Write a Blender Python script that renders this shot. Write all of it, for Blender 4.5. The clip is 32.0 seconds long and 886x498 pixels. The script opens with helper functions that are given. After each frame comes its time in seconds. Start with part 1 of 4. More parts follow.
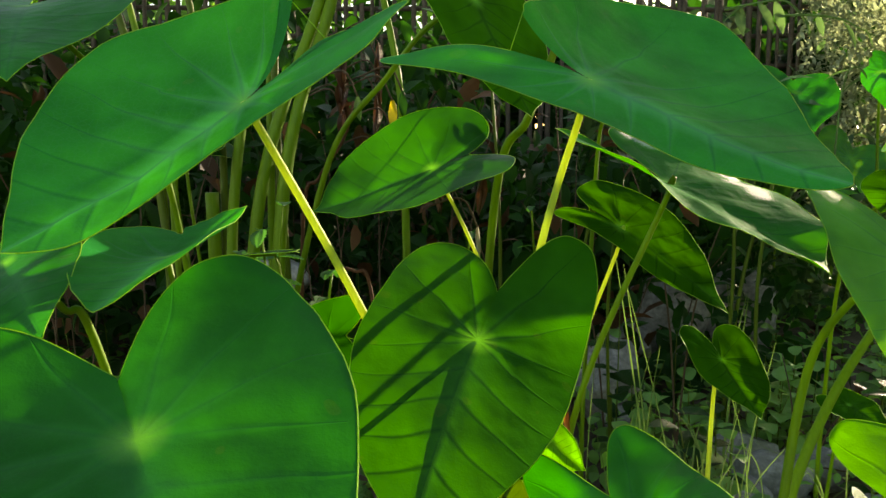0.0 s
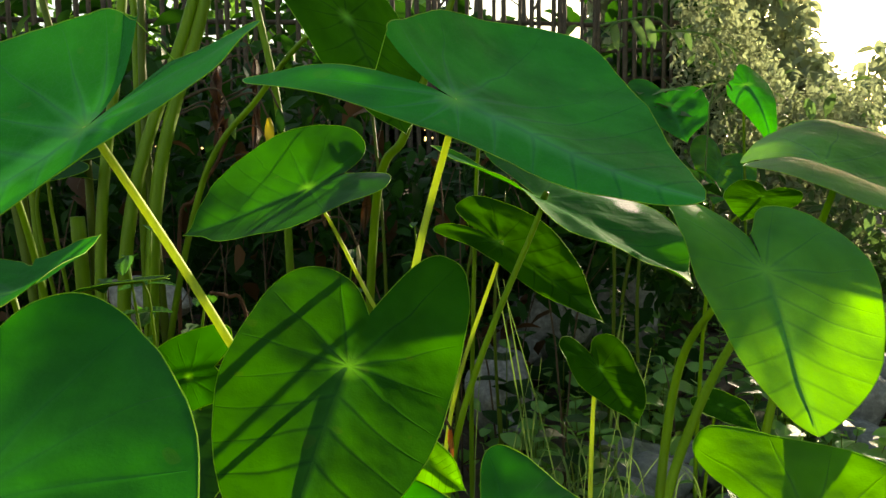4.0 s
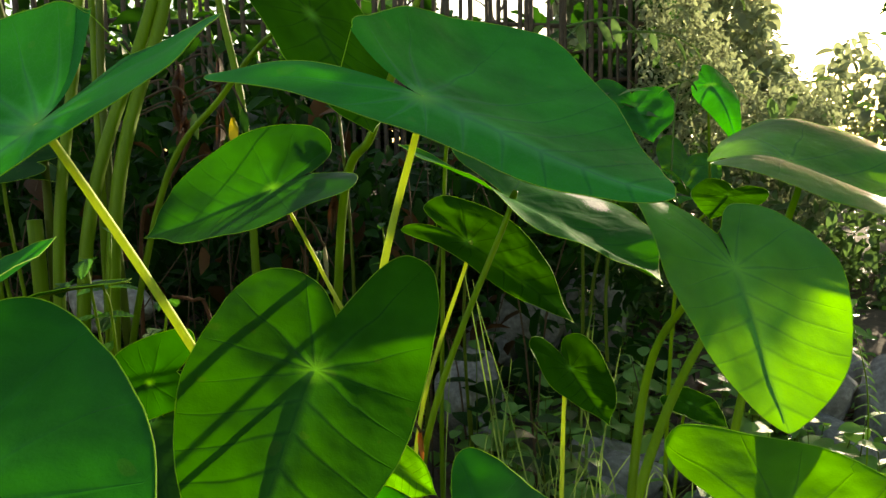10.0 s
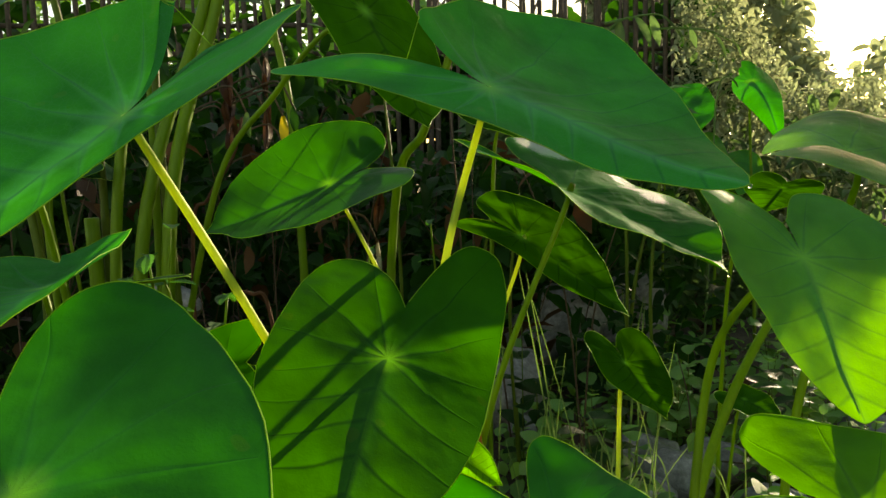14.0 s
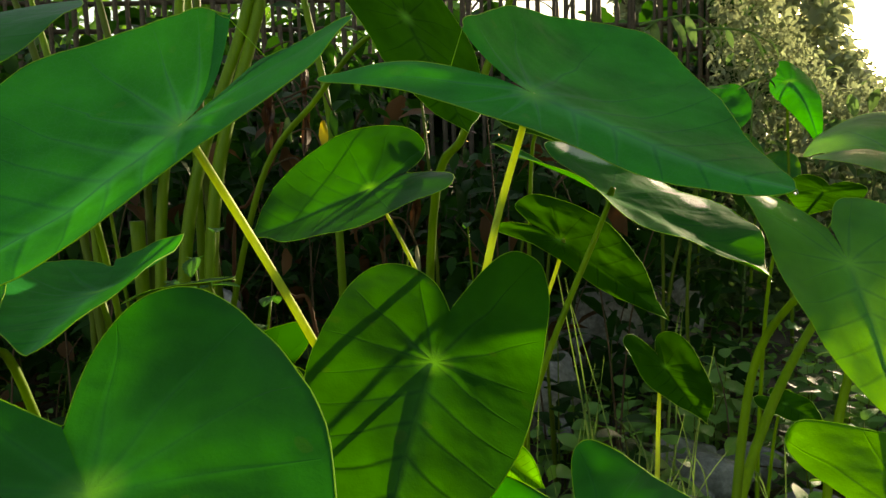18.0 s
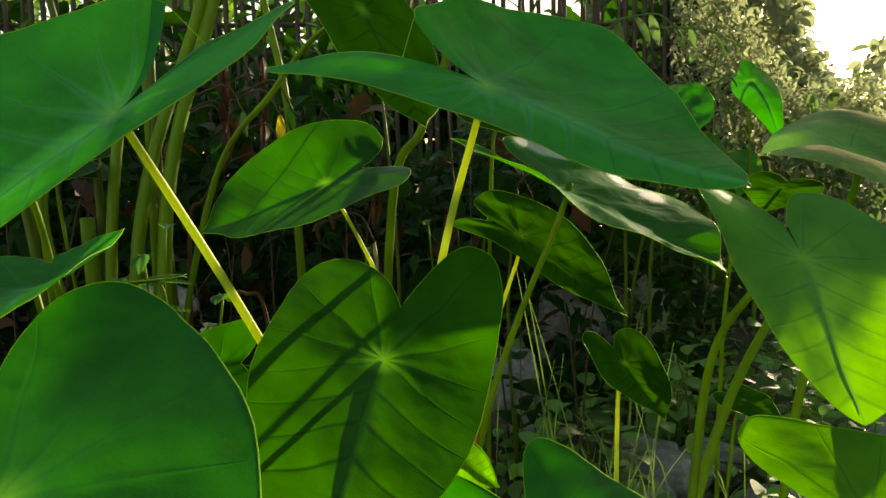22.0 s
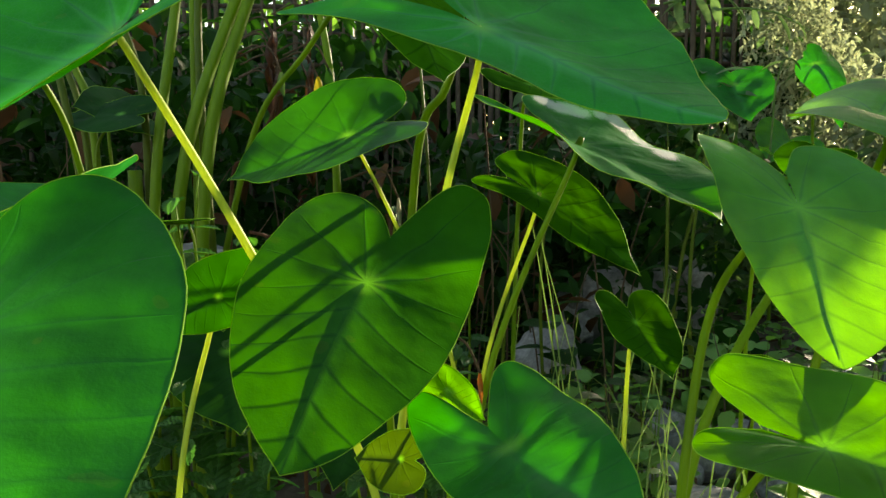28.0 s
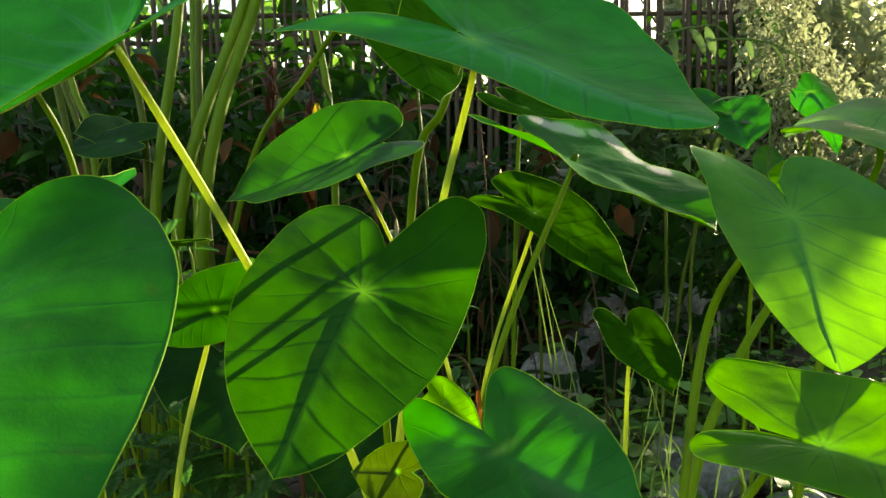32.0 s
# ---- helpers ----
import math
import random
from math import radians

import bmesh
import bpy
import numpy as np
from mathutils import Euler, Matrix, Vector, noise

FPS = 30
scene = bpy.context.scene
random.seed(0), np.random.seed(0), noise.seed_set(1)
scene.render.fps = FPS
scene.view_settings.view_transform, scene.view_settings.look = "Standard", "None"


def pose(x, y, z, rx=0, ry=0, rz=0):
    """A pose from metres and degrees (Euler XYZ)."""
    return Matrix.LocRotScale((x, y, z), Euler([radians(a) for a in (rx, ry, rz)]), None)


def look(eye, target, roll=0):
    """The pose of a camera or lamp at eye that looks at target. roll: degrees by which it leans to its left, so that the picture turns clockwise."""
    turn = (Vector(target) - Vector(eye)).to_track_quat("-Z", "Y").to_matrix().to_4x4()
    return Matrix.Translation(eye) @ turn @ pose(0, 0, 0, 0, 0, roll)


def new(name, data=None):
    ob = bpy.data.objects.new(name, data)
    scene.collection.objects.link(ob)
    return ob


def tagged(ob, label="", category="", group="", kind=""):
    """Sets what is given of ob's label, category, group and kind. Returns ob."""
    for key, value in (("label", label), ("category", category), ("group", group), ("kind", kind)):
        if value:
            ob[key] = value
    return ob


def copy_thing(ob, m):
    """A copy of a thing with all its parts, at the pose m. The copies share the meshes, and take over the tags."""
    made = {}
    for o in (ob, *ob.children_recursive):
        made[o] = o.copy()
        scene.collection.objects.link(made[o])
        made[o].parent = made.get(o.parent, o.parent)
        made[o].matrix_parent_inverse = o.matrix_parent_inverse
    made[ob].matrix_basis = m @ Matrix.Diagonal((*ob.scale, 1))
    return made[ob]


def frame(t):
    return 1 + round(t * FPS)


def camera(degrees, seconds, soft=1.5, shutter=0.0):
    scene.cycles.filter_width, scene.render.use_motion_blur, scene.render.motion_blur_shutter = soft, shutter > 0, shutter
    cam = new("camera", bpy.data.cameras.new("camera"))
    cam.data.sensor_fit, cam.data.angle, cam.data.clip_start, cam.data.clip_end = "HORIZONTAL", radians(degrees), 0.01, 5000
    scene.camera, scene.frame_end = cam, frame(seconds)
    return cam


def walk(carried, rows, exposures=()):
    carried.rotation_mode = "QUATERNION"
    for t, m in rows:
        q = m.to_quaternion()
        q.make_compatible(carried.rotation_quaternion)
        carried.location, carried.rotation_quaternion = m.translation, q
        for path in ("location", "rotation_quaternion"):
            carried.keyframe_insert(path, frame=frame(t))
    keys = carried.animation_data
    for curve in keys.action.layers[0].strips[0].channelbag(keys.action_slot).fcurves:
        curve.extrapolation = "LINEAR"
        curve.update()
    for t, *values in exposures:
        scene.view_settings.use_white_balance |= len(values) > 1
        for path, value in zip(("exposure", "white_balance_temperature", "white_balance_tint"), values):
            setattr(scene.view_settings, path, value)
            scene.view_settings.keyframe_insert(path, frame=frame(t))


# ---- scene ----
cam = camera(58.0, 32.0)
METRES, EYE, TILT, LEAN, TURN = 0.36, 0.85, -8.0, 0.0, 0.0
ROWS = [
    (0.0, 0.0, 0.0, 0.0, 0.0, 0.0, -0.0),
    (0.5, 0.0031, 0.008, 0.0038, -0.16, -0.0, -0.04),
    (1.0, 0.0112, 0.0118, 0.0125, -1.3, 0.05, 0.11),
    (1.5, 0.0188, 0.0094, 0.0182, -2.68, 0.01, 0.4),
    (2.0, 0.0345, 0.0142, 0.0248, -3.9, 0.04, 0.86),
    (2.5, 0.0506, 0.0211, 0.0239, -4.82, 0.23, 1.34),
    (3.0, 0.0679, 0.0232, 0.0285, -5.79, 0.52, 1.66),
    (3.5, 0.0781, 0.0268, 0.0296, -6.62, 0.69, 1.79),
    (5.5, 0.1121, 0.0488, 0.0251, -8.56, 0.7, 1.98),
    (6.0, 0.1178, 0.0613, 0.0215, -8.84, 0.69, 2.0),
    (6.5, 0.1118, 0.0639, 0.0222, -9.13, 0.67, 1.99),
    (7.0, 0.1052, 0.066, 0.025, -9.35, 0.65, 1.99),
    (7.5, 0.1031, 0.0633, 0.0285, -9.47, 0.68, 2.0),
    (8.0, 0.1065, 0.0642, 0.0296, -9.54, 0.71, 2.15),
    (8.5, 0.107, 0.0689, 0.028, -9.58, 0.71, 2.28),
    (9.0, 0.1042, 0.074, 0.0269, -9.59, 0.72, 2.31),
    (9.5, 0.1028, 0.071, 0.0268, -9.58, 0.75, 2.33),
    (10.0, 0.0928, 0.0727, 0.0252, -9.53, 0.75, 2.37),
    (10.5, 0.0825, 0.0733, 0.0244, -9.5, 0.76, 2.4),
    (11.0, 0.0696, 0.0704, 0.0263, -9.49, 0.78, 2.44),
    (11.5, 0.068, 0.0764, 0.0242, -9.47, 0.81, 2.47),
    (12.0, 0.0646, 0.0768, 0.0239, -9.43, 0.9, 2.51),
    (12.5, 0.048, 0.075, 0.0181, -9.37, 0.93, 2.53),
    (13.0, 0.0293, 0.0829, 0.007, -9.1, 0.95, 2.56),
    (13.5, 0.005, 0.0881, -0.0007, -8.42, 0.97, 2.55),
    (14.0, -0.026, 0.0841, -0.0064, -7.51, 1.02, 2.64),
    (14.5, -0.0541, 0.0695, -0.0, -6.62, 1.05, 2.66),
    (15.0, -0.0709, 0.0656, 0.0001, -5.91, 1.03, 2.63),
    (15.5, -0.0732, 0.0627, 0.0018, -5.5, 1.06, 2.61),
    (17.5, -0.0758, 0.0565, 0.0075, -5.34, 1.19, 2.55),
    (18.0, -0.0708, 0.0566, 0.0066, -5.35, 1.18, 2.52),
    (18.5, -0.0626, 0.0596, 0.0054, -5.36, 1.17, 2.51),
    (19.0, -0.0605, 0.0682, 0.0026, -5.33, 1.14, 2.52),
    (19.5, -0.0552, 0.074, 0.0014, -5.33, 1.15, 2.51),
    (20.0, -0.0528, 0.0765, -0.0006, -5.33, 1.11, 2.47),
    (20.5, -0.0522, 0.0795, -0.0023, -5.52, 1.12, 2.5),
    (21.0, -0.0456, 0.083, -0.0006, -6.04, 1.11, 2.5),
    (21.5, -0.0311, 0.0872, 0.001, -6.72, 1.08, 2.48),
    (22.0, -0.0133, 0.1045, -0.0068, -7.55, 1.02, 2.63),
    (22.5, 0.005, 0.1254, -0.016, -8.63, 0.95, 2.7),
    (23.0, 0.0187, 0.1379, -0.0214, -9.7, 0.87, 2.71),
    (23.5, 0.0272, 0.1356, -0.0281, -10.04, 0.84, 2.72),
    (24.0, 0.0348, 0.1217, -0.0357, -10.04, 0.81, 2.74),
    (24.5, 0.0495, 0.1132, -0.0549, -9.73, 0.78, 2.79),
    (25.0, 0.0763, 0.0823, -0.0766, -8.61, 0.76, 2.77),
    (25.5, 0.1185, 0.0473, -0.1001, -7.23, 0.75, 2.5),
    (26.0, 0.1589, 0.0243, -0.1114, -5.58, 0.43, 1.9),
    (26.5, 0.1961, 0.0095, -0.1287, -4.11, 0.21, 1.36),
    (28.5, 0.2265, -0.0173, -0.2111, -2.41, 1.21, 0.57),
    (29.0, 0.2388, -0.0345, -0.2377, -2.41, 2.62, 0.61),
    (29.5, 0.2469, -0.0337, -0.2874, -2.42, 3.37, 0.78),
    (30.0, 0.2457, -0.0274, -0.2935, -2.39, 3.37, 0.83),
    (30.5, 0.2358, -0.019, -0.2903, -2.34, 3.36, 0.89),
    (31.0, 0.2348, -0.0148, -0.2878, -2.32, 3.35, 0.98),
    (31.5, 0.2321, -0.0148, -0.2798, -2.31, 3.36, 1.04),
    (32.0, 0.2397, -0.0136, -0.2792, -2.29, 3.37, 1.11),
]
walk(cam, [(t, pose(0, 0, EYE, TILT, LEAN, TURN) @ pose(METRES * x, METRES * y, METRES * z, 90 + pitch, roll, yaw)) for t, x, y, z, yaw, pitch, roll in ROWS],
     exposures=((0.0, 1.95, 8700, 10), (2.0, 1.75, 8700, 10), (3.5, 1.68, 8700, 10), (6.0, 1.60, 8700, 10), (12.0, 1.60, 9000, 10), (14.0, 1.52, 9400, 9), (16.0, 1.44, 9600, 9), (20.0, 1.42, 9600, 9), (22.5, 1.46, 9400, 9), (24.0, 1.54, 9200, 10), (26.5, 1.75, 8500, 10), (29.0, 1.92, 8100, 10), (32.0, 1.92, 8500, 10)))

# ---- light ----
SUN_AZ, SUN_EL = 42.0, 12.0
w = bpy.data.worlds.new("sky")
scene.world = w
w.use_nodes = True
sky = w.node_tree.nodes.new("ShaderNodeTexSky")
sky.sky_type, sky.sun_disc = "NISHITA", False
sky.sun_elevation, sky.sun_rotation = radians(SUN_EL), radians(SUN_AZ)
bg = w.node_tree.nodes["Background"]
bg.inputs["Strength"].default_value = 0.15
w.node_tree.links.new(sky.outputs["Color"], bg.inputs["Color"])
sun = bpy.data.lights.new("sun", "SUN")
sun.energy, sun.angle, sun.color = 4.3, radians(0.6), (1.0, 0.93, 0.80)
to_sun = Vector((math.sin(radians(SUN_AZ)) * math.cos(radians(SUN_EL)), math.cos(radians(SUN_AZ)) * math.cos(radians(SUN_EL)), math.sin(radians(SUN_EL))))
new("sun", sun).matrix_world = look(to_sun * 20, (0, 0, 0))


# ---- materials ----
class Nodes:
    """Short hand for node trees."""

    def __init__(self, name):
        self.m = bpy.data.materials.new(name)
        self.m.use_nodes = True
        self.t = self.m.node_tree
        self.b = self.t.nodes["Principled BSDF"]
        self.out = self.t.nodes["Material Output"]

    def n(self, kind, **props):
        node = self.t.nodes.new("ShaderNode" + kind)
        for k, v in props.items():
            if k in ("operation", "data_type", "blend_type"):
                if k == "operation":
                    node.operation = v
                elif k == "data_type":
                    node.data_type = v
                else:
                    node.blend_type = v
            elif k == "attribute_name":
                node.attribute_name = v
            else:
                node.inputs[k].default_value = v
        return node

    def link(self, a, b):
        self.t.links.new(a, b)

    def math(self, op, a, b=0.0):
        node = self.n("Math", operation=op)
        for i, v in enumerate((a, b)):
            if isinstance(v, (int, float)):
                node.inputs[i].default_value = v
            else:
                self.link(v, node.inputs[i])
        return node.outputs[0]

    def noise(self, scale, detail=3.0, vector=None, rough=0.6):
        node = self.n("TexNoise", Scale=scale, Detail=detail, Roughness=rough)
        self.link(vector or self.coord(), node.inputs["Vector"])
        return node.outputs["Fac"]

    def coord(self):
        if not hasattr(self, "_c"):
            self._c = self.n("TexCoord").outputs["Object"]
        return self._c

    def ramp(self, fac, *stops):
        node = self.n("ValToRGB")
        e = node.color_ramp.elements
        while len(e) < len(stops):
            e.new(0.5)
        for el, (p, c) in zip(e, stops):
            el.position, el.color = p, (*c, 1)
        self.link(fac, node.inputs["Fac"])
        return node.outputs["Color"]

    def mix(self, fac, a, b, blend="MIX"):
        node = self.n("Mix", data_type="RGBA", blend_type=blend)
        for i, v in ((0, fac), (6, a), (7, b)):
            if isinstance(v, (int, float)):
                node.inputs[i].default_value = v
            elif isinstance(v, tuple):
                node.inputs[i].default_value = (*v, 1)
            else:
                self.link(v, node.inputs[i])
        return node.outputs[2]

    def bump(self, height, strength=0.3, distance=0.01):
        node = self.n("Bump", Strength=strength, Distance=distance)
        self.link(height, node.inputs["Height"])
        self.link(node.outputs["Normal"], self.b.inputs["Normal"])
        return node.outputs["Normal"]

    def finish(self, color, rough, spec=0.5):
        if isinstance(color, tuple):
            self.b.inputs["Base Color"].default_value = (*color, 1)
        else:
            self.link(color, self.b.inputs["Base Color"])
        if isinstance(rough, (int, float)):
            self.b.inputs["Roughness"].default_value = rough
        else:
            self.link(rough, self.b.inputs["Roughness"])
        self.b.inputs["Specular IOR Level"].default_value = spec
        return self.m

    def thin(self, color, share, normal=None):
        """Let light pass through, as a leaf does."""
        tr = self.n("BsdfTranslucent")
        if isinstance(color, tuple):
            tr.inputs["Color"].default_value = (*color, 1)
        else:
            self.link(color, tr.inputs["Color"])
        if normal:
            self.link(normal, tr.inputs["Normal"])
        mx = self.n("MixShader", Fac=share)
        self.link(self.b.outputs[0], mx.inputs[1])
        self.link(tr.outputs[0], mx.inputs[2])
        self.link(mx.outputs[0], self.out.inputs["Surface"])


def taro_blade(name, face, through_color, vein_face, share=0.5, gloss=0.30, shine=0.10, swell=2.5, grit=0.12, vein=0.24, sheen_tint=0.0, glint=False, veiled=0.6):
    """Waxy heart-shaped leaf with pale veins on its face that block the light from behind. Bluish wax with sky sheen,
    and sun glare, can be put into its colour.
    """
    k = Nodes(name)
    ph = k.n("Attribute", attribute_name="vein_phase").outputs["Fac"]
    inv = k.n("Attribute", attribute_name="vein_width").outputs["Fac"]
    mid = k.n("Attribute", attribute_name="midrib").outputs["Fac"]
    d = k.math("ABSOLUTE", k.math("SUBTRACT", ph, k.math("ROUND", ph)))
    line = k.math("SUBTRACT", 1.0, k.math("DIVIDE", d, inv))
    line = k.math("MAXIMUM", line, k.math("SUBTRACT", 1.0, mid))
    n0, n1, n2, n3 = k.noise(5, 2), k.noise(9), k.noise(60, 4), k.noise(400, 2)
    cl = k.n("Clamp")
    k.link(line, cl.inputs[0])
    line = k.math("POWER", cl.outputs[0], 0.8)
    soft = k.n("Clamp")
    k.link(k.math("SUBTRACT", 1.0, k.math("DIVIDE", d, k.math("MULTIPLY", inv, 3.0))), soft.inputs[0])
    soft = soft.outputs[0]
    rib = k.n("Clamp")
    k.link(k.math("SUBTRACT", 1.0, k.math("MULTIPLY", mid, 0.22)), rib.inputs[0])
    rib = rib.outputs[0]
    fine = k.n("TexVoronoi", Scale=150.0)
    fine.feature = "DISTANCE_TO_EDGE"
    k.link(k.coord(), fine.inputs["Vector"])
    net = k.math("LESS_THAN", fine.outputs["Distance"], 0.05)
    dark = tuple(c * 0.6 for c in face)
    light = tuple(min(1, c * 1.35) for c in face)
    col = k.ramp(n1, (0.30, dark), (0.70, light))
    col = k.mix(k.math("MULTIPLY", n2, 0.35), col, face)
    # bluish wax tint that also carries the sky's sheen in the colour
    col = k.mix(k.math("MULTIPLY", n0, sheen_tint), col, (0.012, 0.200, 0.085))
    far = k.n("Attribute", attribute_name="joint").outputs["Fac"]
    near = k.n("Clamp")
    k.link(k.math("SUBTRACT", 1.15, k.math("MULTIPLY", far, 0.16)), near.inputs[0])
    col = k.mix(k.math("MULTIPLY", k.math("MULTIPLY", soft, near.outputs[0]), vein), col, vein_face)
    # pale midrib widened into a band, its soft sheen put into the colour
    col = k.mix(k.math("MULTIPLY", rib, vein * 1.3), col, vein_face)
    col = k.mix(k.math("MULTIPLY", net, 0.06), col, vein_face)
    eye = k.n("Clamp")
    k.link(k.math("SUBTRACT", 1.0, k.n("Attribute", attribute_name="joint").outputs["Fac"]), eye.inputs[0])
    eye = k.math("POWER", eye.outputs[0], 1.4)
    col = k.mix(k.math("MULTIPLY", eye, 0.75), col, (0.16, 0.50, 0.09))
    spot = k.math("GREATER_THAN", k.noise(34, 1), 0.735)
    col = k.mix(k.math("MULTIPLY", spot, 0.07), col, (0.22, 0.20, 0.06))
    tdark = tuple(c * 0.42 for c in through_color)
    tcol = k.ramp(k.math("ADD", k.math("MULTIPLY", n1, 0.5), k.math("MULTIPLY", n0, 0.5)), (0.36, tdark), (0.62, through_color))
    tcol = k.mix(k.math("MULTIPLY", net, 0.12), tcol, tuple(c * 0.4 for c in through_color))
    tcol = k.mix(k.math("MULTIPLY", line, veiled), tcol, tuple(c * 0.10 for c in through_color))
    tcol = k.mix(k.math("MULTIPLY", eye, 0.7), tcol, (0.26, 0.85, 0.01))
    tcol = k.mix(k.math("MULTIPLY", spot, 0.07), tcol, (0.25, 0.2, 0.02))
    h = k.math("ADD", k.math("ADD", k.math("MULTIPLY", k.math("MAXIMUM", soft, rib), 0.22), k.math("MULTIPLY", k.noise(18 if swell < 5 else 11, 2), swell)), k.math("ADD", k.math("MULTIPLY", n2, 0.4), k.math("MULTIPLY", n3, grit)))
    rg = k.math("ADD", k.math("MULTIPLY", n2, 0.16), gloss)
    if glint:
        # whitish speckled patches: the sun's glare painted into the face colour
        sparkle = k.n("Clamp")
        k.link(k.math("MULTIPLY", k.math("SUBTRACT", k.math("ADD", k.n("Attribute", attribute_name="dew").outputs["Fac"], k.math("MULTIPLY", k.noise(420, 4, rough=0.75), 1.5)), 1.02), 4.0), sparkle.inputs[0])
        sparkle = sparkle.outputs[0]
        col = k.mix(k.math("MULTIPLY", sparkle, 0.8), col, (0.66, 0.70, 0.60))
        speckles = k.n("TexVoronoi", Scale=700.0)
        k.link(k.coord(), speckles.inputs["Vector"])
        h = k.math("ADD", h, k.math("MULTIPLY", k.math("MULTIPLY", speckles.outputs["Distance"], sparkle), -2.2))
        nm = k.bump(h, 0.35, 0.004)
        k.link(k.math("ADD", k.math("MULTIPLY", sparkle, 0.85), shine), k.b.inputs["Specular IOR Level"])
    else:
        nm = k.bump(h, 0.35, 0.004)
    k.finish(col, rg, shine)
    k.thin(tcol, share, nm)
    return k.m


LEAF = taro_blade("taro_leaf", (0.004, 0.150, 0.016), (0.016, 0.37, 0.001), (0.05, 0.38, 0.10), 0.55, vein=0.20, sheen_tint=0.15, veiled=0.35)
LEAF_WAX = taro_blade("waxy_taro_leaf", (0.006, 0.245, 0.030), (0.026, 0.52, 0.001), (0.16, 0.60, 0.28), 0.46, 0.45, 0.015, 1.5, 0.10, 0.26, 0.35)
# darker face and through colour than LEAF, for leaves 3 and 10
LEAF_DARKER = taro_blade("darker_taro_leaf", (0.004, 0.100, 0.008), (0.020, 0.19, 0.001), (0.05, 0.28, 0.05), 0.55, vein=0.16, veiled=0.45)
# copy of the darker leaf with its backlit look put into the colours
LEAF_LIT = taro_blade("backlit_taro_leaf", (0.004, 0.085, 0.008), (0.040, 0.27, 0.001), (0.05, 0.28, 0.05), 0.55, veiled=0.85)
# leaf copy with painted sun glare, for the folded leaf
LEAF_GLARE = taro_blade("glaring_taro_leaf", (0.006, 0.15, 0.018), (0.060, 0.46, 0.002), (0.10, 0.40, 0.10), 0.5, 0.45, 0.015, 4.0, 0.3, 0.24, 0.3, True)
LEAF_YOUNG = taro_blade("young_taro_leaf", (0.020, 0.20, 0.008), (0.24, 0.90, 0.003), (0.14, 0.40, 0.06), 0.6)
# olive leaf colour, dulled further to stand for shade on it
LEAF_DULL = taro_blade("shade_dulled_taro_leaf", (0.014, 0.090, 0.008), (0.07, 0.34, 0.003), (0.05, 0.18, 0.03), 0.58, 0.6, 0.0)
LEAF_YELLOWING = taro_blade("yellowing_taro_leaf", (0.035, 0.09, 0.008), (0.065, 0.14, 0.002), (0.10, 0.18, 0.03), 0.5, 0.5, 0.04)
# same leaf with deep shade put into a darker, thicker colour
LEAF_SHADE = taro_blade("shade_darkened_taro_leaf", (0.008, 0.055, 0.010), (0.02, 0.12, 0.003), (0.03, 0.12, 0.03), 0.35, 0.6, 0.06)
LEAF_MID = taro_blade("light_taro_leaf", (0.010, 0.18, 0.030), (0.30, 0.92, 0.003), (0.10, 0.40, 0.12), 0.56, sheen_tint=0.6, veiled=0.4)


WATER = Nodes("water").m
WATER.node_tree.nodes["Principled BSDF"].inputs["Transmission Weight"].default_value = 1.0
WATER.node_tree.nodes["Principled BSDF"].inputs["Roughness"].default_value = 0.02
WATER.node_tree.nodes["Principled BSDF"].inputs["IOR"].default_value = 1.33


def stalk_material(name, low, high, share=0.25):
    k = Nodes(name)
    st = k.n("Mapping")
    st.inputs["Scale"].default_value = (260, 260, 4)
    k.link(k.coord(), st.inputs["Vector"])
    streak = k.noise(1.0, 3, st.outputs[0])
    blot = k.noise(14, 3)
    col = k.mix(streak, low, high)
    col = k.mix(k.math("MULTIPLY", blot, 0.5), col, tuple(c * 0.65 for c in low))
    k.bump(streak, 0.25, 0.002)
    k.finish(col, 0.48, 0.22)
    k.thin(k.mix(streak, high, tuple(min(1, c * 1.5) for c in high)), share)
    return k.m


STALK = stalk_material("green_stalk", (0.080, 0.18, 0.008), (0.20, 0.33, 0.016), 0.34)
# stalk copies: sunlight put into the pale colour, shade into the dark one
STALK_PALE = stalk_material("sun_paled_stalk", (0.34, 0.46, 0.08), (0.58, 0.68, 0.14), 0.5)
STALK_DARK = stalk_material("shade_darkened_stalk", (0.05, 0.10, 0.006), (0.12, 0.17, 0.012))
RIM = stalk_material("leaf_margin", (0.18, 0.42, 0.03), (0.34, 0.58, 0.06), 0.6)


def small_leaf(name, face, through_color, share=0.4, shine=0.20):
    k = Nodes(name)
    r = k.n("NewGeometry").outputs["Random Per Island"]
    n1 = k.noise(50, 3)
    col = k.mix(r, tuple(c * 0.55 for c in face), tuple(min(1, c * 1.4) for c in face))
    col = k.mix(k.math("MULTIPLY", n1, 0.5), col, tuple(c * 0.6 for c in face))
    k.bump(k.noise(160, 2), 0.3, 0.003)
    k.finish(col, 0.48, shine)
    k.thin(k.mix(r, tuple(c * 0.6 for c in through_color), through_color), share)
    return k.m


WEED = small_leaf("weed_leaf", (0.13, 0.29, 0.07), (0.24, 0.55, 0.05))
# weed leaf copy with the thicket's shade put into a much darker colour
WEED_SHADE = small_leaf("shade_darkened_weed_leaf", (0.012, 0.046, 0.008), (0.03, 0.15, 0.008), 0.3, 0.08)
BUSH = small_leaf("bush_leaf", (0.06, 0.12, 0.04), (0.13, 0.25, 0.06), 0.45)
